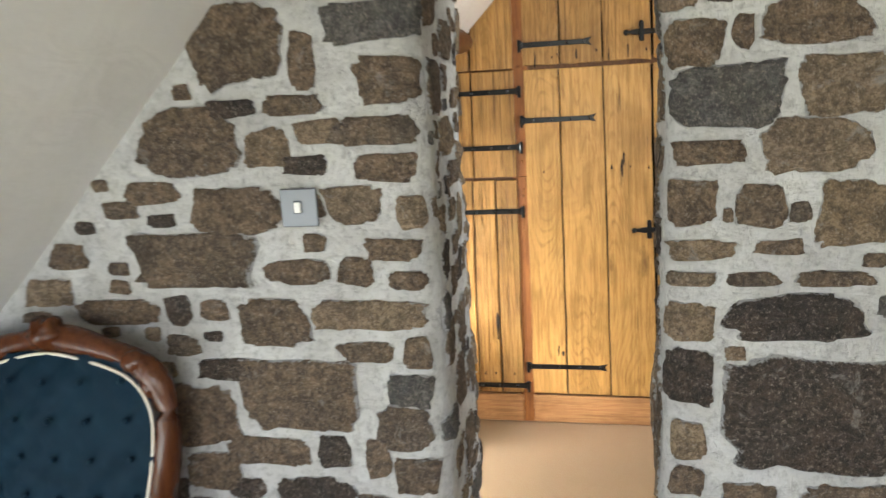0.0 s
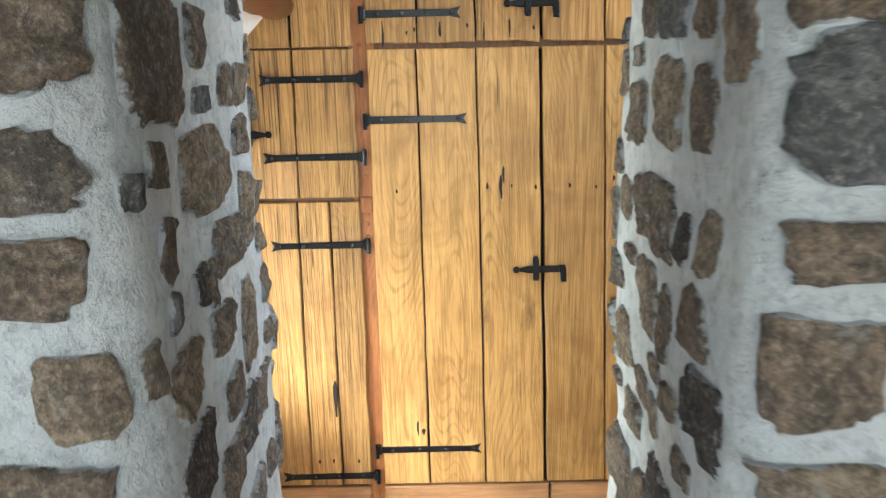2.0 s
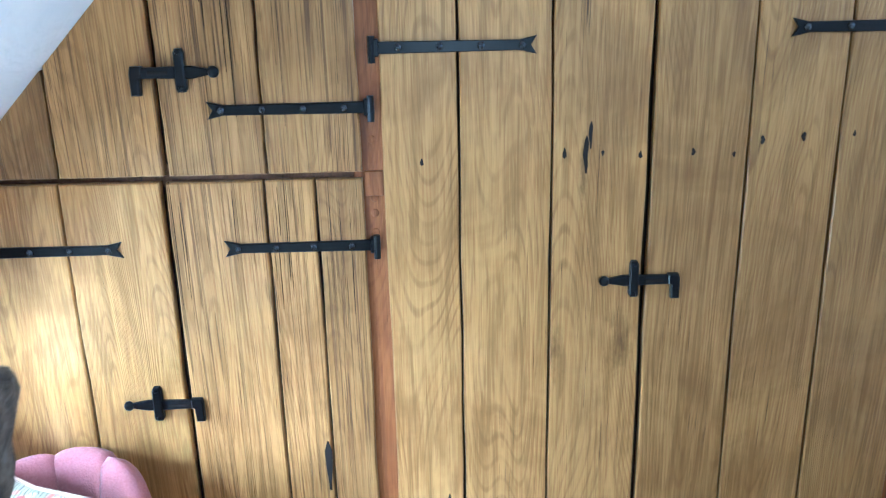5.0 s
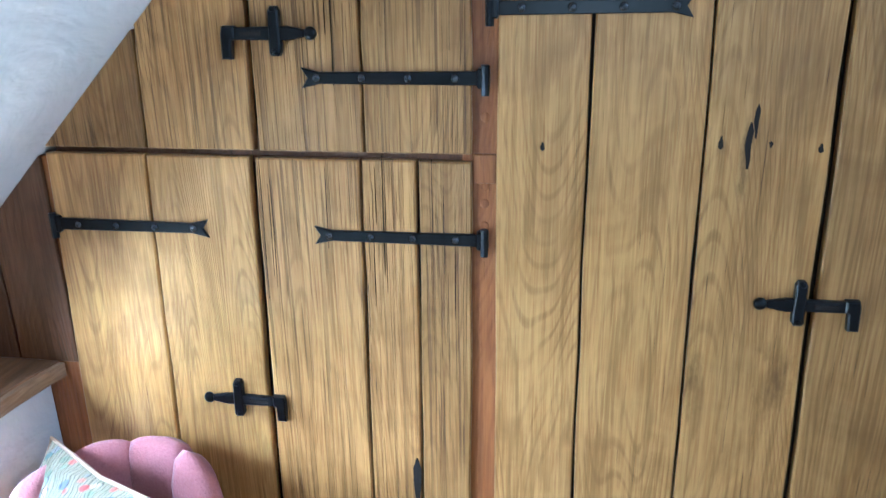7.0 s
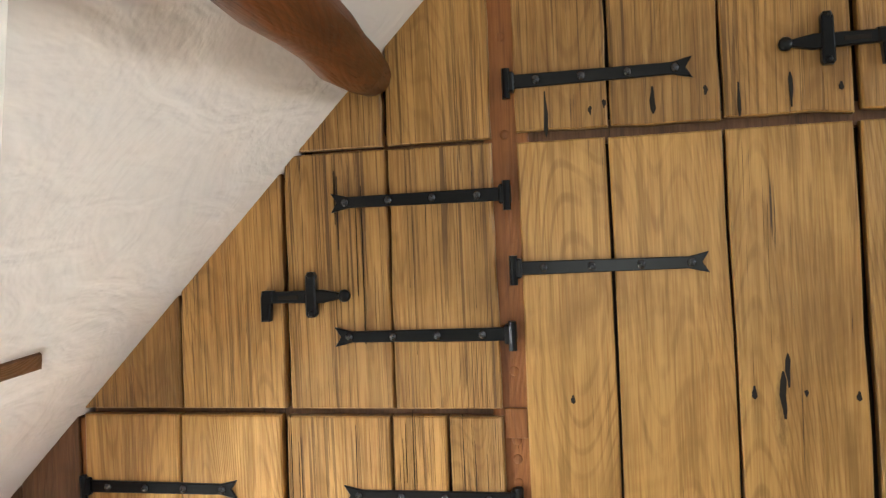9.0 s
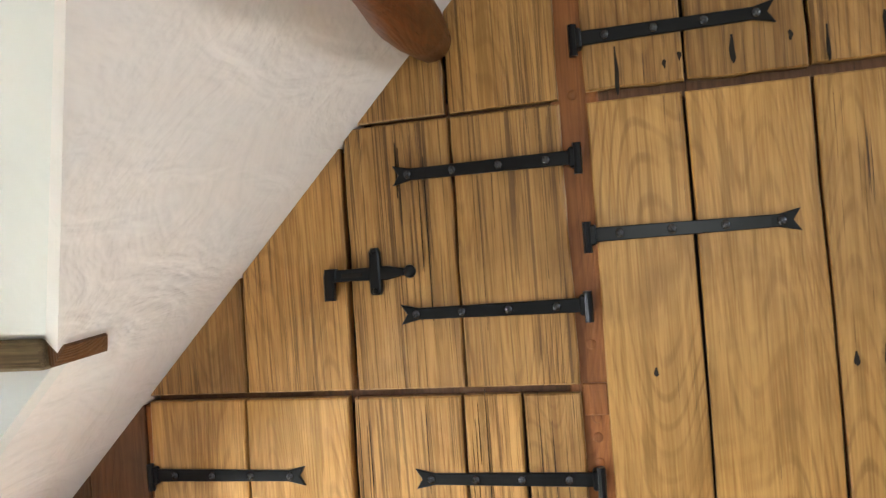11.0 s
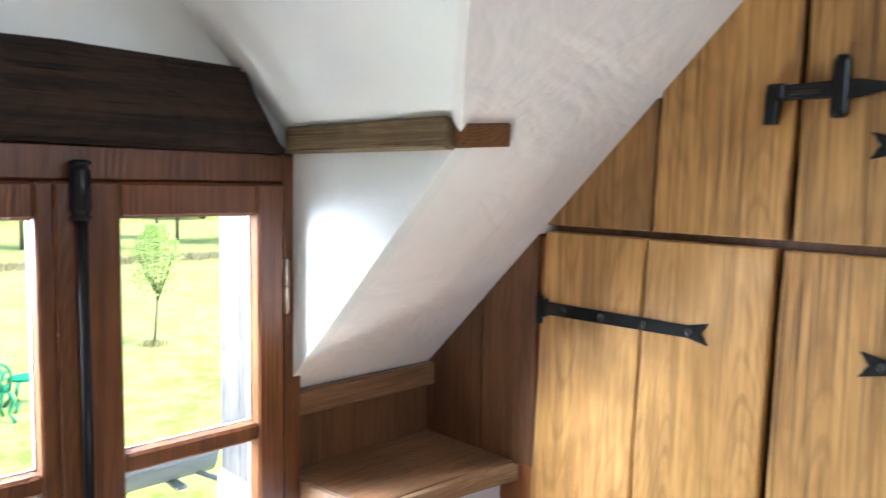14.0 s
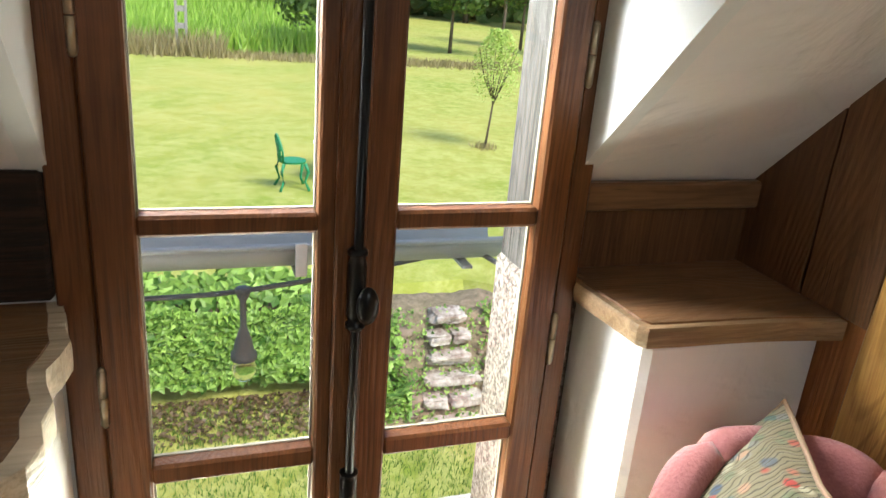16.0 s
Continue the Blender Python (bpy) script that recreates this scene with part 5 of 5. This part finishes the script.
for _ in range(1300):
    y, f = rw.uniform(4.15, 6.1), rw.random()
    leaf(bm, rw, Vector((-6.3 - 0.85 * f, y, -2.97 + 0.9 * f + rw.uniform(0.0, 0.07))), Vector((0.7, 0, 0.7)), rw.uniform(0.012, 0.035))
tagged(new("bank_plants", mesh_from("bank_plants", bm, IVY)), "small green plants growing round the steps", "plants", kind="stuff")
fe = thing("fern", (-6.5, 4.3, -2.95), "bright green fern beside the garden steps", "fern")
bm = bmesh.new()
for k in range(13):
    a = 2 * math.pi * k / 13
    L = rw.uniform(0.35, 0.6)
    for i in range(12):
        f = (i + 1) / 12
        p = Vector((-6.5 + L * f * math.cos(a), 4.3 + L * f * math.sin(a), -2.9 + 0.45 * math.sin(f * 2.3)))
        side = Vector((-math.sin(a), math.cos(a), 0))
        wd = 0.1 * math.sin(math.pi * min(1, f * 0.9 + 0.08))
        for s in (-1, 1):
            vs = [bm.verts.new(p), bm.verts.new(p + side * s * wd + Vector((math.cos(a), math.sin(a), 0)) * 0.03), bm.verts.new(p + Vector((math.cos(a), math.sin(a), 0)) * 0.03)]
            bm.faces.new(vs)
part("fronds", bm, FERN, fe)

# grass blades near the house and dry verge
bm = bmesh.new()


def blade(bm, rng, x, y, z, h, w=0.006):
    a = rng.uniform(0, 6.28)
    dx, dy = math.cos(a), math.sin(a)
    t = (rng.uniform(-0.4, 0.4) * h, rng.uniform(-0.4, 0.4) * h)
    bm.faces.new([bm.verts.new((x - dx * w, y - dy * w, z)), bm.verts.new((x + dx * w, y + dy * w, z)), bm.verts.new((x + t[0], y + t[1], z + h))])


for _ in range(26000):
    x, y = rw.uniform(-7.2, -2.8), rw.uniform(-0.5, 6.5)
    blade(bm, rw, x, y, ground_z(x, y), rw.uniform(0.03, 0.09))
tagged(new("grass", mesh_from("grass", bm, FERN)), "short green grass by the house", "grass", kind="stuff")
bm = bmesh.new()
for _ in range(16000):
    x, y = -30 + rw.gauss(0, 0.5), rw.uniform(-14, 30)
    dense = 1.5 if abs(y - 2.2) < 1.8 else 0.45
    blade(bm, rw, x, y, -2.1, rw.uniform(0.2, 0.75) * dense, 0.03)
tagged(new("verge_grass", mesh_from("verge_grass", bm, DRY)), "dry seeding grass along the field edge", "grass", kind="stuff")
bm = bmesh.new()
for _ in range(26000):
    x = -31 - rw.random() ** 1.6 * 30
    y = rw.uniform(-30, 9.5)
    blade(bm, rw, x, y, ground_z(x, y), rw.uniform(0.7, 1.2), 0.09)
tagged(new("crop_field", mesh_from("crop_field", bm, MAIZE)), "bright green field of young maize", "crop", kind="stuff")

# trees
tree_r = random.Random(21)


def tree(name, x, y, h, crown, mat, label, leaves=2600, trunk=0.12, leafsize=0.16, low=0.3):
    z0 = ground_z(x, y)
    t = thing(name, (x, y, z0), label, "tree")
    bm = bmesh.new()
    tube(bm, [(x, y, z0 - 0.1), (x + 0.05 * h * 0.2, y, z0 + h * low), (x, y + 0.02 * h, z0 + h * 0.8)], [trunk, trunk * 0.75, trunk * 0.25], 8)
    for k in range(7):
        a = tree_r.uniform(0, 6.28)
        zz = z0 + h * tree_r.uniform(low * 0.9, 0.65)
        tube(bm, [(x, y, zz), (x + crown * 0.4 * math.cos(a), y + crown * 0.4 * math.sin(a), zz + h * 0.14), (x + crown * 0.75 * math.cos(a), y + crown * 0.75 * math.sin(a), zz + h * 0.3)], [trunk * 0.4, trunk * 0.25, trunk * 0.08], 5)
    part("trunk", bm, BARK, t, smooth=True)
    bm = bmesh.new()
    n = 9
    for k in range(n):
        a = tree_r.uniform(0, 6.28)
        q = tree_r.uniform(0, 0.65) * crown
        c = (x + q * math.cos(a), y + q * math.sin(a), z0 + h * tree_r.uniform(low + 0.12, 0.85))
        s = crown * tree_r.uniform(0.35, 0.6)
        leaf_cloud(bm, tree_r, c, (s, s, s * 0.8), leaves // n, leafsize)
    part("crown", bm, mat, t)
    return t


t = thing("sapling", (-14.8, 8.55, ground_z(-14.8, 8.55)), "slender young willow with a pale airy crown on the lawn", "tree")
z0 = ground_z(-14.8, 8.55)
bm = bmesh.new()
tube(bm, [(-14.8, 8.55, z0 - 0.05), (-14.78, 8.6, z0 + 0.6), (-14.82, 8.66, z0 + 1.1)], [0.028, 0.022, 0.017], 8)
for k in range(12):
    a = 2 * math.pi * k / 12
    tube(bm, [(-14.81, 8.63, z0 + 0.85 + 0.02 * k), (-14.81 + 0.22 * math.cos(a), 8.63 + 0.22 * math.sin(a), z0 + 1.45), (-14.81 + 0.42 * math.cos(a), 8.65 + 0.42 * math.sin(a), z0 + 2.1)], [0.014, 0.009, 0.004], 5)
part("trunk", bm, BARK, t, smooth=True)
bm = bmesh.new()
for _ in range(2400):
    f = tree_r.random() ** 0.6
    a = tree_r.uniform(0, 6.28)
    r = (0.12 + 0.42 * math.sin(math.pi * (0.15 + 0.8 * f))) * math.sqrt(tree_r.random())
    leaf(bm, tree_r, Vector((-14.81 + r * math.cos(a), 8.65 + r * math.sin(a), z0 + 0.95 + 1.5 * f)), Vector((0, 0, 1)), 0.036)
part("crown", bm, WILLOW, t)
bm = bmesh.new()
for _ in range(160):
    blade(bm, tree_r, -14.8 + tree_r.gauss(0, 0.12), 8.55 + tree_r.gauss(0, 0.12), z0, 0.14, 0.01)
part("grass_tuft", bm, DRY, t)

for i in range(17):
    y = -38 + i * 5.6
    x = -58 + tree_r.uniform(-4, 4)
    tree("field_tree", x, y, tree_r.uniform(9, 13), tree_r.uniform(4.2, 5.5), TREELEAF, "tall dark leafy tree beyond the field", 3600, 0.25, 0.42, 0.12)
for i in range(7):
    tree("orchard_tree", -33 - tree_r.uniform(0, 6), 11.5 + i * 2.6 + tree_r.uniform(-0.6, 0.6), tree_r.uniform(4.5, 6.5), tree_r.uniform(1.6, 2.4), TREELEAF, "slim leafy tree along the edge of the lawn", 2400, 0.1, 0.17, 0.35)
tree("edge_tree", -30.5, 8.6, 6.5, 2.6, TREELEAF, "dense dark shrubby tree at the lawn edge", 3600, 0.14, 0.16, 0.05)
bm = bmesh.new()
for _ in range(14000):
    y = tree_r.uniform(-60, 75)
    x = -64 + tree_r.gauss(0, 2)
    leaf(bm, tree_r, Vector((x, y, ground_z(x, y) + tree_r.random() * (8 + 3 * noise.noise(Vector((y * 0.15, 0, 0)))))), Vector((1, 0, 0.4)), tree_r.uniform(0.5, 0.95))
tagged(new("far_woods", mesh_from("far_woods", bm, TREELEAF)), "dark green woodland edge behind the field", "woods", kind="stuff")
pz = ground_z(-30.2, 2.5)
up = thing("utility_pole", (-30.2, 2.5, pz), "grey concrete utility pole in the grass", "utility pole")
bm = bmesh.new()
for s in (-1, 1):
    box(bm, -30.3, -30.1, 2.5 + s * 0.17 - 0.05, 2.5 + s * 0.17 + 0.05, pz - 0.2, pz + 8.5, 0.01)
for k in range(14):
    box(bm, -30.27, -30.13, 2.37, 2.63, pz + 0.3 + 0.6 * k, pz + 0.5 + 0.6 * k)
part("shaft", bm, CONCRETE, up)


# green garden chairs and table
def garden_chair(x, y, turn, z):
    c = thing("garden_chair", (x, y, z), "green cast metal garden chair on the lawn", "garden chair", "garden chairs round the table")
    M = Matrix.Translation((x, y, z)) @ Matrix.Rotation(turn, 4, "Z")

    def P(pts):
        return [M @ Vector(p) for p in pts]

    for sx in (-1, 1):
        for sy in (-1, 1):
            part("leg", tube(bmesh.new(), P([(sx * 0.17, sy * 0.17, 0.43), (sx * 0.21, sy * 0.21, 0.3), (sx * 0.16, sy * 0.17, 0.13), (sx * 0.22, sy * 0.23, 0.0)]), [0.032, 0.028, 0.018, 0.024], 6), GREEN, c, smooth=True)
    bm = bmesh.new()
    bmesh.ops.create_cone(bm, cap_ends=True, segments=20, radius1=0.21, radius2=0.22, depth=0.03, matrix=M @ Matrix.Translation((0, 0, 0.44)))
    part("seat", bm, GREEN, c)
    bm = bmesh.new()
    arch = [(0.19 * math.cos(math.pi * k / 14), 0.19 + 0.06 * math.sin(math.pi * k / 14), 0.62 + 0.24 * math.sin(math.pi * k / 14)) for k in range(15)]
    tube(bm, P([(0.17, 0.18, 0.45)] + arch + [(-0.17, 0.18, 0.45)]), 0.02, 6)
    for k in range(-2, 3):
        tube(bm, P([(0.05 * k, 0.19, 0.45), (0.07 * k * (1 if k % 2 else 0.4), 0.21, 0.62), (0.06 * k, 0.24, 0.82 - 0.02 * k * k)]), 0.014, 6)
    loop = [(0.08 * math.cos(2 * math.pi * k / 12), 0.215, 0.66 + 0.09 * math.sin(2 * math.pi * k / 12)) for k in range(13)]
    tube(bm, P(loop), 0.014, 6)
    for k in range(3):
        tube(bm, P([(-0.16 + 0.01 * k, 0.2 + 0.012 * k, 0.55 + 0.09 * k), (0.0, 0.2 + 0.014 * k, 0.52 + 0.1 * k), (0.16 - 0.01 * k, 0.2 + 0.012 * k, 0.55 + 0.09 * k)]), 0.012, 6)
    part("backrest", bm, GREEN, c, smooth=True)
    return c


LZ = -2.07
for x, y, a in ((-11.9, 4.1, 185), (-12.95, 4.92, 95), (-11.6, 4.93, -85), (-12.1, 5.5, 5)):
    garden_chair(x, y, radians(a), ground_z(x, y))
tz = ground_z(-12.3, 4.85)
tb = thing("garden_table", (-12.3, 4.85, tz), "white-topped round garden table with a green pedestal", "garden table")
bm = bmesh.new()
bmesh.ops.create_cone(bm, cap_ends=True, segments=24, radius1=0.36, radius2=0.36, depth=0.025, matrix=Matrix.Translation((-12.3, 4.85, tz + 0.66)))
part("tabletop", bm, WHITE, tb)
part("pedestal", tube(bmesh.new(), [(-12.3, 4.85, tz), (-12.3, 4.85, tz + 0.1), (-12.3, 4.85, tz + 0.64)], [0.2, 0.05, 0.04], 10), GREEN, tb, smooth=True)

# ---- the stones of the rubble wall ----
L1 = [(-0.60, 1.81, 0.21, 0.17), (-0.45, 1.77, 0.06, 0.11), (-0.29, 1.84, 0.22, 0.08), (-0.26, 1.72, 0.14, 0.09), (-0.63, 1.68, 0.12, 0.04), (-0.48, 1.68, 0.13, 0.04), (-0.74, 1.61, 0.22, 0.14), (-0.55, 1.59, 0.10, 0.08), (-0.42, 1.62, 0.11, 0.05), (-0.30, 1.62, 0.17, 0.06), (-0.46, 1.55, 0.10, 0.04), (-0.28, 1.54, 0.13, 0.06), (-0.64, 1.46, 0.21, 0.10), (-0.36, 1.46, 0.12, 0.08), (-0.23, 1.44, 0.07, 0.07), (-0.85, 1.50, 0.14, 0.05), (-0.94, 1.46, 0.09, 0.04), (-0.78, 1.34, 0.30, 0.13), (-0.83, 1.435, 0.07, 0.03), (-0.51, 1.31, 0.15, 0.05), (-0.28, 1.36, 0.12, 0.05), (-0.37, 1.31, 0.08, 0.06), (-0.25, 1.29, 0.08, 0.04), (-1.10, 1.35, 0.09, 0.06)]
L2 = [(-1.17, 1.26, 0.12, 0.07), (-0.99, 1.21, 0.22, 0.06), (-0.82, 1.22, 0.07, 0.07), (-0.725, 1.22, 0.07, 0.05), (-0.58, 1.19, 0.16, 0.11), (-0.35, 1.21, 0.25, 0.07), (-0.82, 1.13, 0.09, 0.05), (-0.72, 1.07, 0.14, 0.05), (-0.36, 1.12, 0.12, 0.05), (-0.24, 1.12, 0.06, 0.07), (-0.79, 0.95, 0.16, 0.15), (-0.53, 1.01, 0.29, 0.17), (-0.26, 1.03, 0.10, 0.08), (-0.28, 0.94, 0.12, 0.10), (-0.63, 0.86, 0.20, 0.07), (-0.46, 0.87, 0.08, 0.08), (-0.78, 0.80, 0.14, 0.09), (-0.35, 0.86, 0.06, 0.09), (-0.26, 0.82, 0.10, 0.09), (-0.70, 0.76, 0.09, 0.05), (-0.46, 1.375, 0.05, 0.04), (-1.04, 1.42, 0.05, 0.03), (-0.98, 1.52, 0.04, 0.03)]
R1 = [(0.34, 1.75, 0.11, 0.09), (0.43, 1.77, 0.04, 0.06), (0.55, 1.78, 0.18, 0.08), (0.40, 1.65, 0.21, 0.12), (0.61, 1.66, 0.16, 0.11), (0.37, 1.545, 0.13, 0.05), (0.56, 1.55, 0.19, 0.10), (0.34, 1.45, 0.10, 0.09), (0.47, 1.44, 0.09, 0.08), (0.64, 1.42, 0.14, 0.13), (0.41, 1.42, 0.02, 0.03), (0.36, 1.35, 0.14, 0.04), (0.51, 1.355, 0.09, 0.03), (0.34, 1.29, 0.10, 0.03), (0.46, 1.29, 0.10, 0.03), (0.61, 1.29, 0.14, 0.03), (0.34, 1.20, 0.10, 0.08), (0.54, 1.21, 0.25, 0.10), (0.34, 1.08, 0.10, 0.12), (0.62, 1.0, 0.40, 0.25), (0.43, 1.135, 0.04, 0.03), (0.34, 0.94, 0.07, 0.09), (0.34, 0.84, 0.07, 0.07)]
JL = [(1.84, 1.58, 0.16, 0.09), (1.95, 1.67, 0.08, 0.05), (2.07, 1.67, 0.11, 0.06), (2.16, 1.64, 0.05, 0.05), (2.05, 1.60, 0.13, 0.05), (2.04, 1.50, 0.09, 0.10), (1.90, 1.485, 0.12, 0.06), (2.14, 1.44, 0.07, 0.04), (2.13, 1.37, 0.10, 0.05), (1.77, 1.47, 0.05, 0.04), (1.97, 1.36, 0.06, 0.13), (1.84, 1.40, 0.10, 0.05), (1.69, 1.40, 0.12, 0.06), (1.86, 1.31, 0.08, 0.06), (2.04, 1.23, 0.09, 0.08), (2.11, 1.30, 0.06, 0.03), (1.68, 1.53, 0.06, 0.06)]
JR = [(2.15, 1.67, 0.07, 0.07), (2.03, 1.62, 0.12, 0.08), (1.86, 1.64, 0.11, 0.10), (2.15, 1.55, 0.07, 0.05), (2.16, 1.46, 0.06, 0.08), (2.06, 1.50, 0.08, 0.06), (1.90, 1.51, 0.18, 0.09), (1.77, 1.51, 0.04, 0.05), (1.69, 1.52, 0.05, 0.06), (2.13, 1.38, 0.11, 0.05), (2.02, 1.43, 0.05, 0.025), (1.91, 1.40, 0.12, 0.09), (1.80, 1.40, 0.05, 0.08), (2.07, 1.29, 0.09, 0.08), (1.96, 1.26, 0.06, 0.05), (1.87, 1.32, 0.07, 0.03), (2.02, 1.19, 0.09, 0.06), (1.70, 1.44, 0.08, 0.06), (1.76, 1.33, 0.06, 0.03), (1.74, 1.64, 0.06, 0.08)]


def stone(face, wall, s, z, w, h, r, proud=0.008, tone="b"):
    """One rough stone on the wall's face, wrapped round its corners, edges sunk into the mortar."""
    bm = bmesh.new()
    rim = bm.verts.layers.float.new("rim")
    n = 52 if w > 0.14 else 40 if w > 0.08 else 22
    ex = r.uniform(0.35, 0.62)
    ph = r.uniform(0, 50)
    sk, tl = r.uniform(-0.12, 0.12), r.uniform(-0.1, 0.1)
    proud += 0.02 * max(0.0, w - 0.1) + 0.002
    rings = []
    rough = 0.45 if w > 0.08 else 0.3
    for k, out in ((1.04, -0.014), (1.0, -0.001), (0.965, proud * 0.7), (0.88, proud), (0.74, proud * 1.05), (0.56, proud * 1.1), (0.36, proud * 1.1), (0.17, proud * 1.1)):
        ring = []
        for i in range(n):
            a = 2 * math.pi * i / n + 0.2
            c, q = math.cos(a), math.sin(a)
            m = 1.03 + 0.2 * noise.noise(Vector((c * 1.4 + ph, q * 1.4, 0))) + k ** 4 * (0.15 * noise.noise(Vector((c * 3.5 + ph, q * 3.5, 5))) + 0.06 * noise.noise(Vector((c * 9 + ph, q * 9, 9))))
            u = math.copysign(abs(c) ** ex, c) * m
            v_ = math.copysign(abs(q) ** ex, q) * m
            u, v_ = u * (1 + sk * v_), v_ * (1 + tl * u)
            ss, zz = s + u * w / 2 * k, z + v_ * h / 2 * k
            crag = 0.0
            if out > 0:
                g = Vector((ss * 22 + ph, zz * 22, 3))
                crag = rough * (0.013 * noise.noise(g) + 0.011 * noise.noise(g * 2.3) + 0.007 * noise.noise(g * 5.1))
            vt = bm.verts.new(face.surf(ss, zz, out + crag))
            vt[rim] = max(0.0, (k - 0.74) / 0.28)
            ring.append(vt)
        rings.append(ring)
    for a_, b_ in zip(rings, rings[1:]):
        for i in range(n):
            bm.faces.new((a_[i], a_[(i + 1) % n], b_[(i + 1) % n], b_[i]))
    mid = bm.verts.new(face.surf(s, z, proud * 1.1))
    for i in range(n):
        bm.faces.new((rings[-1][i], rings[-1][(i + 1) % n], mid))
    ob = new("stone", mesh_from("stone", bm, STONES[tone], True))
    ob.parent = wall
    return ob


def lay(face, wall, known, s_lo, s_hi, seed, tones):
    r = random.Random(seed)
    placed = list(known)
    rects = [(s, z, w, h) for s, z, w, h in known]

    def free(s, z, w, h, gap=0.006):
        return all(abs(s - a) > (w + c) / 2 * 0.98 + gap or abs(z - b) > (h + d) / 2 * 0.98 + gap for a, b, c, d in rects)

    for w0, w1, h0, h1, tries in ((0.15, 0.26, 0.08, 0.14, 900), (0.09, 0.16, 0.05, 0.1, 1500), (0.04, 0.09, 0.025, 0.055, 4500)):
        for _ in range(tries):
            w, h = r.uniform(w0, w1), r.uniform(h0, h1)
            s, z = r.uniform(s_lo + w / 2, s_hi - w / 2), r.uniform(0.03 + h / 2, 2.3)
            if s > 0 and s < jl:
                w *= 0.75
            p, _ = face.at(s)
            top = 2.3
            if face.side < 0:
                top = min(top, (slope1(p.x - w / 2) if p.y < 1.9 else slope_z(p.x - w / 2)) - 0.01)
            if 0 < s < jl and w1 < 0.1 and r.random() < 0.75:
                continue
            if z + h / 2 < top and free(s, z, w, h):
                rects.append((s, z, w, h))
                placed.append((s, z, w, h))
    for i, (s, z, w, h) in enumerate(placed):
        tone = tones[i] if i < len(tones) else r.choice("bbbbdoog")
        stone(face, wall, s, z, w, h, r, r.uniform(0.003, 0.006), tone)


qa = 0.05 * math.pi / 4
kl = [(x + 0.235 - qa, z, w, h) for x, z, w, h in L1 + L2]
kl = [(s, z, w * 1.03, h * 1.04) for s, z, w, h in kl]
kr = [(-(x - 0.34) - qa, z, w * 0.99, h * 1.0) for x, z, w, h in R1]
jl_ = [(y - WF - 0.05 + qa, z, w, h) for y, z, w, h in JL]
jr_ = [(y - WF - 0.05 + qa, z, w, h) for y, z, w, h in JR]
lay(LEFT, WALL_L, kl + jl_, -1.45, jl + 0.25, 5, "bbgbdbboobdbboobbbdbbbbbobdbbobdbbbbgbbdbbbdbdb" + "obobbobobdobobbob")
lay(RIGHT, WALL_R, kr + jr_, -1.1, jl + 0.25, 8, "bbbgobobbobobobbodddbob" + "obobbobdobbobobbobob")
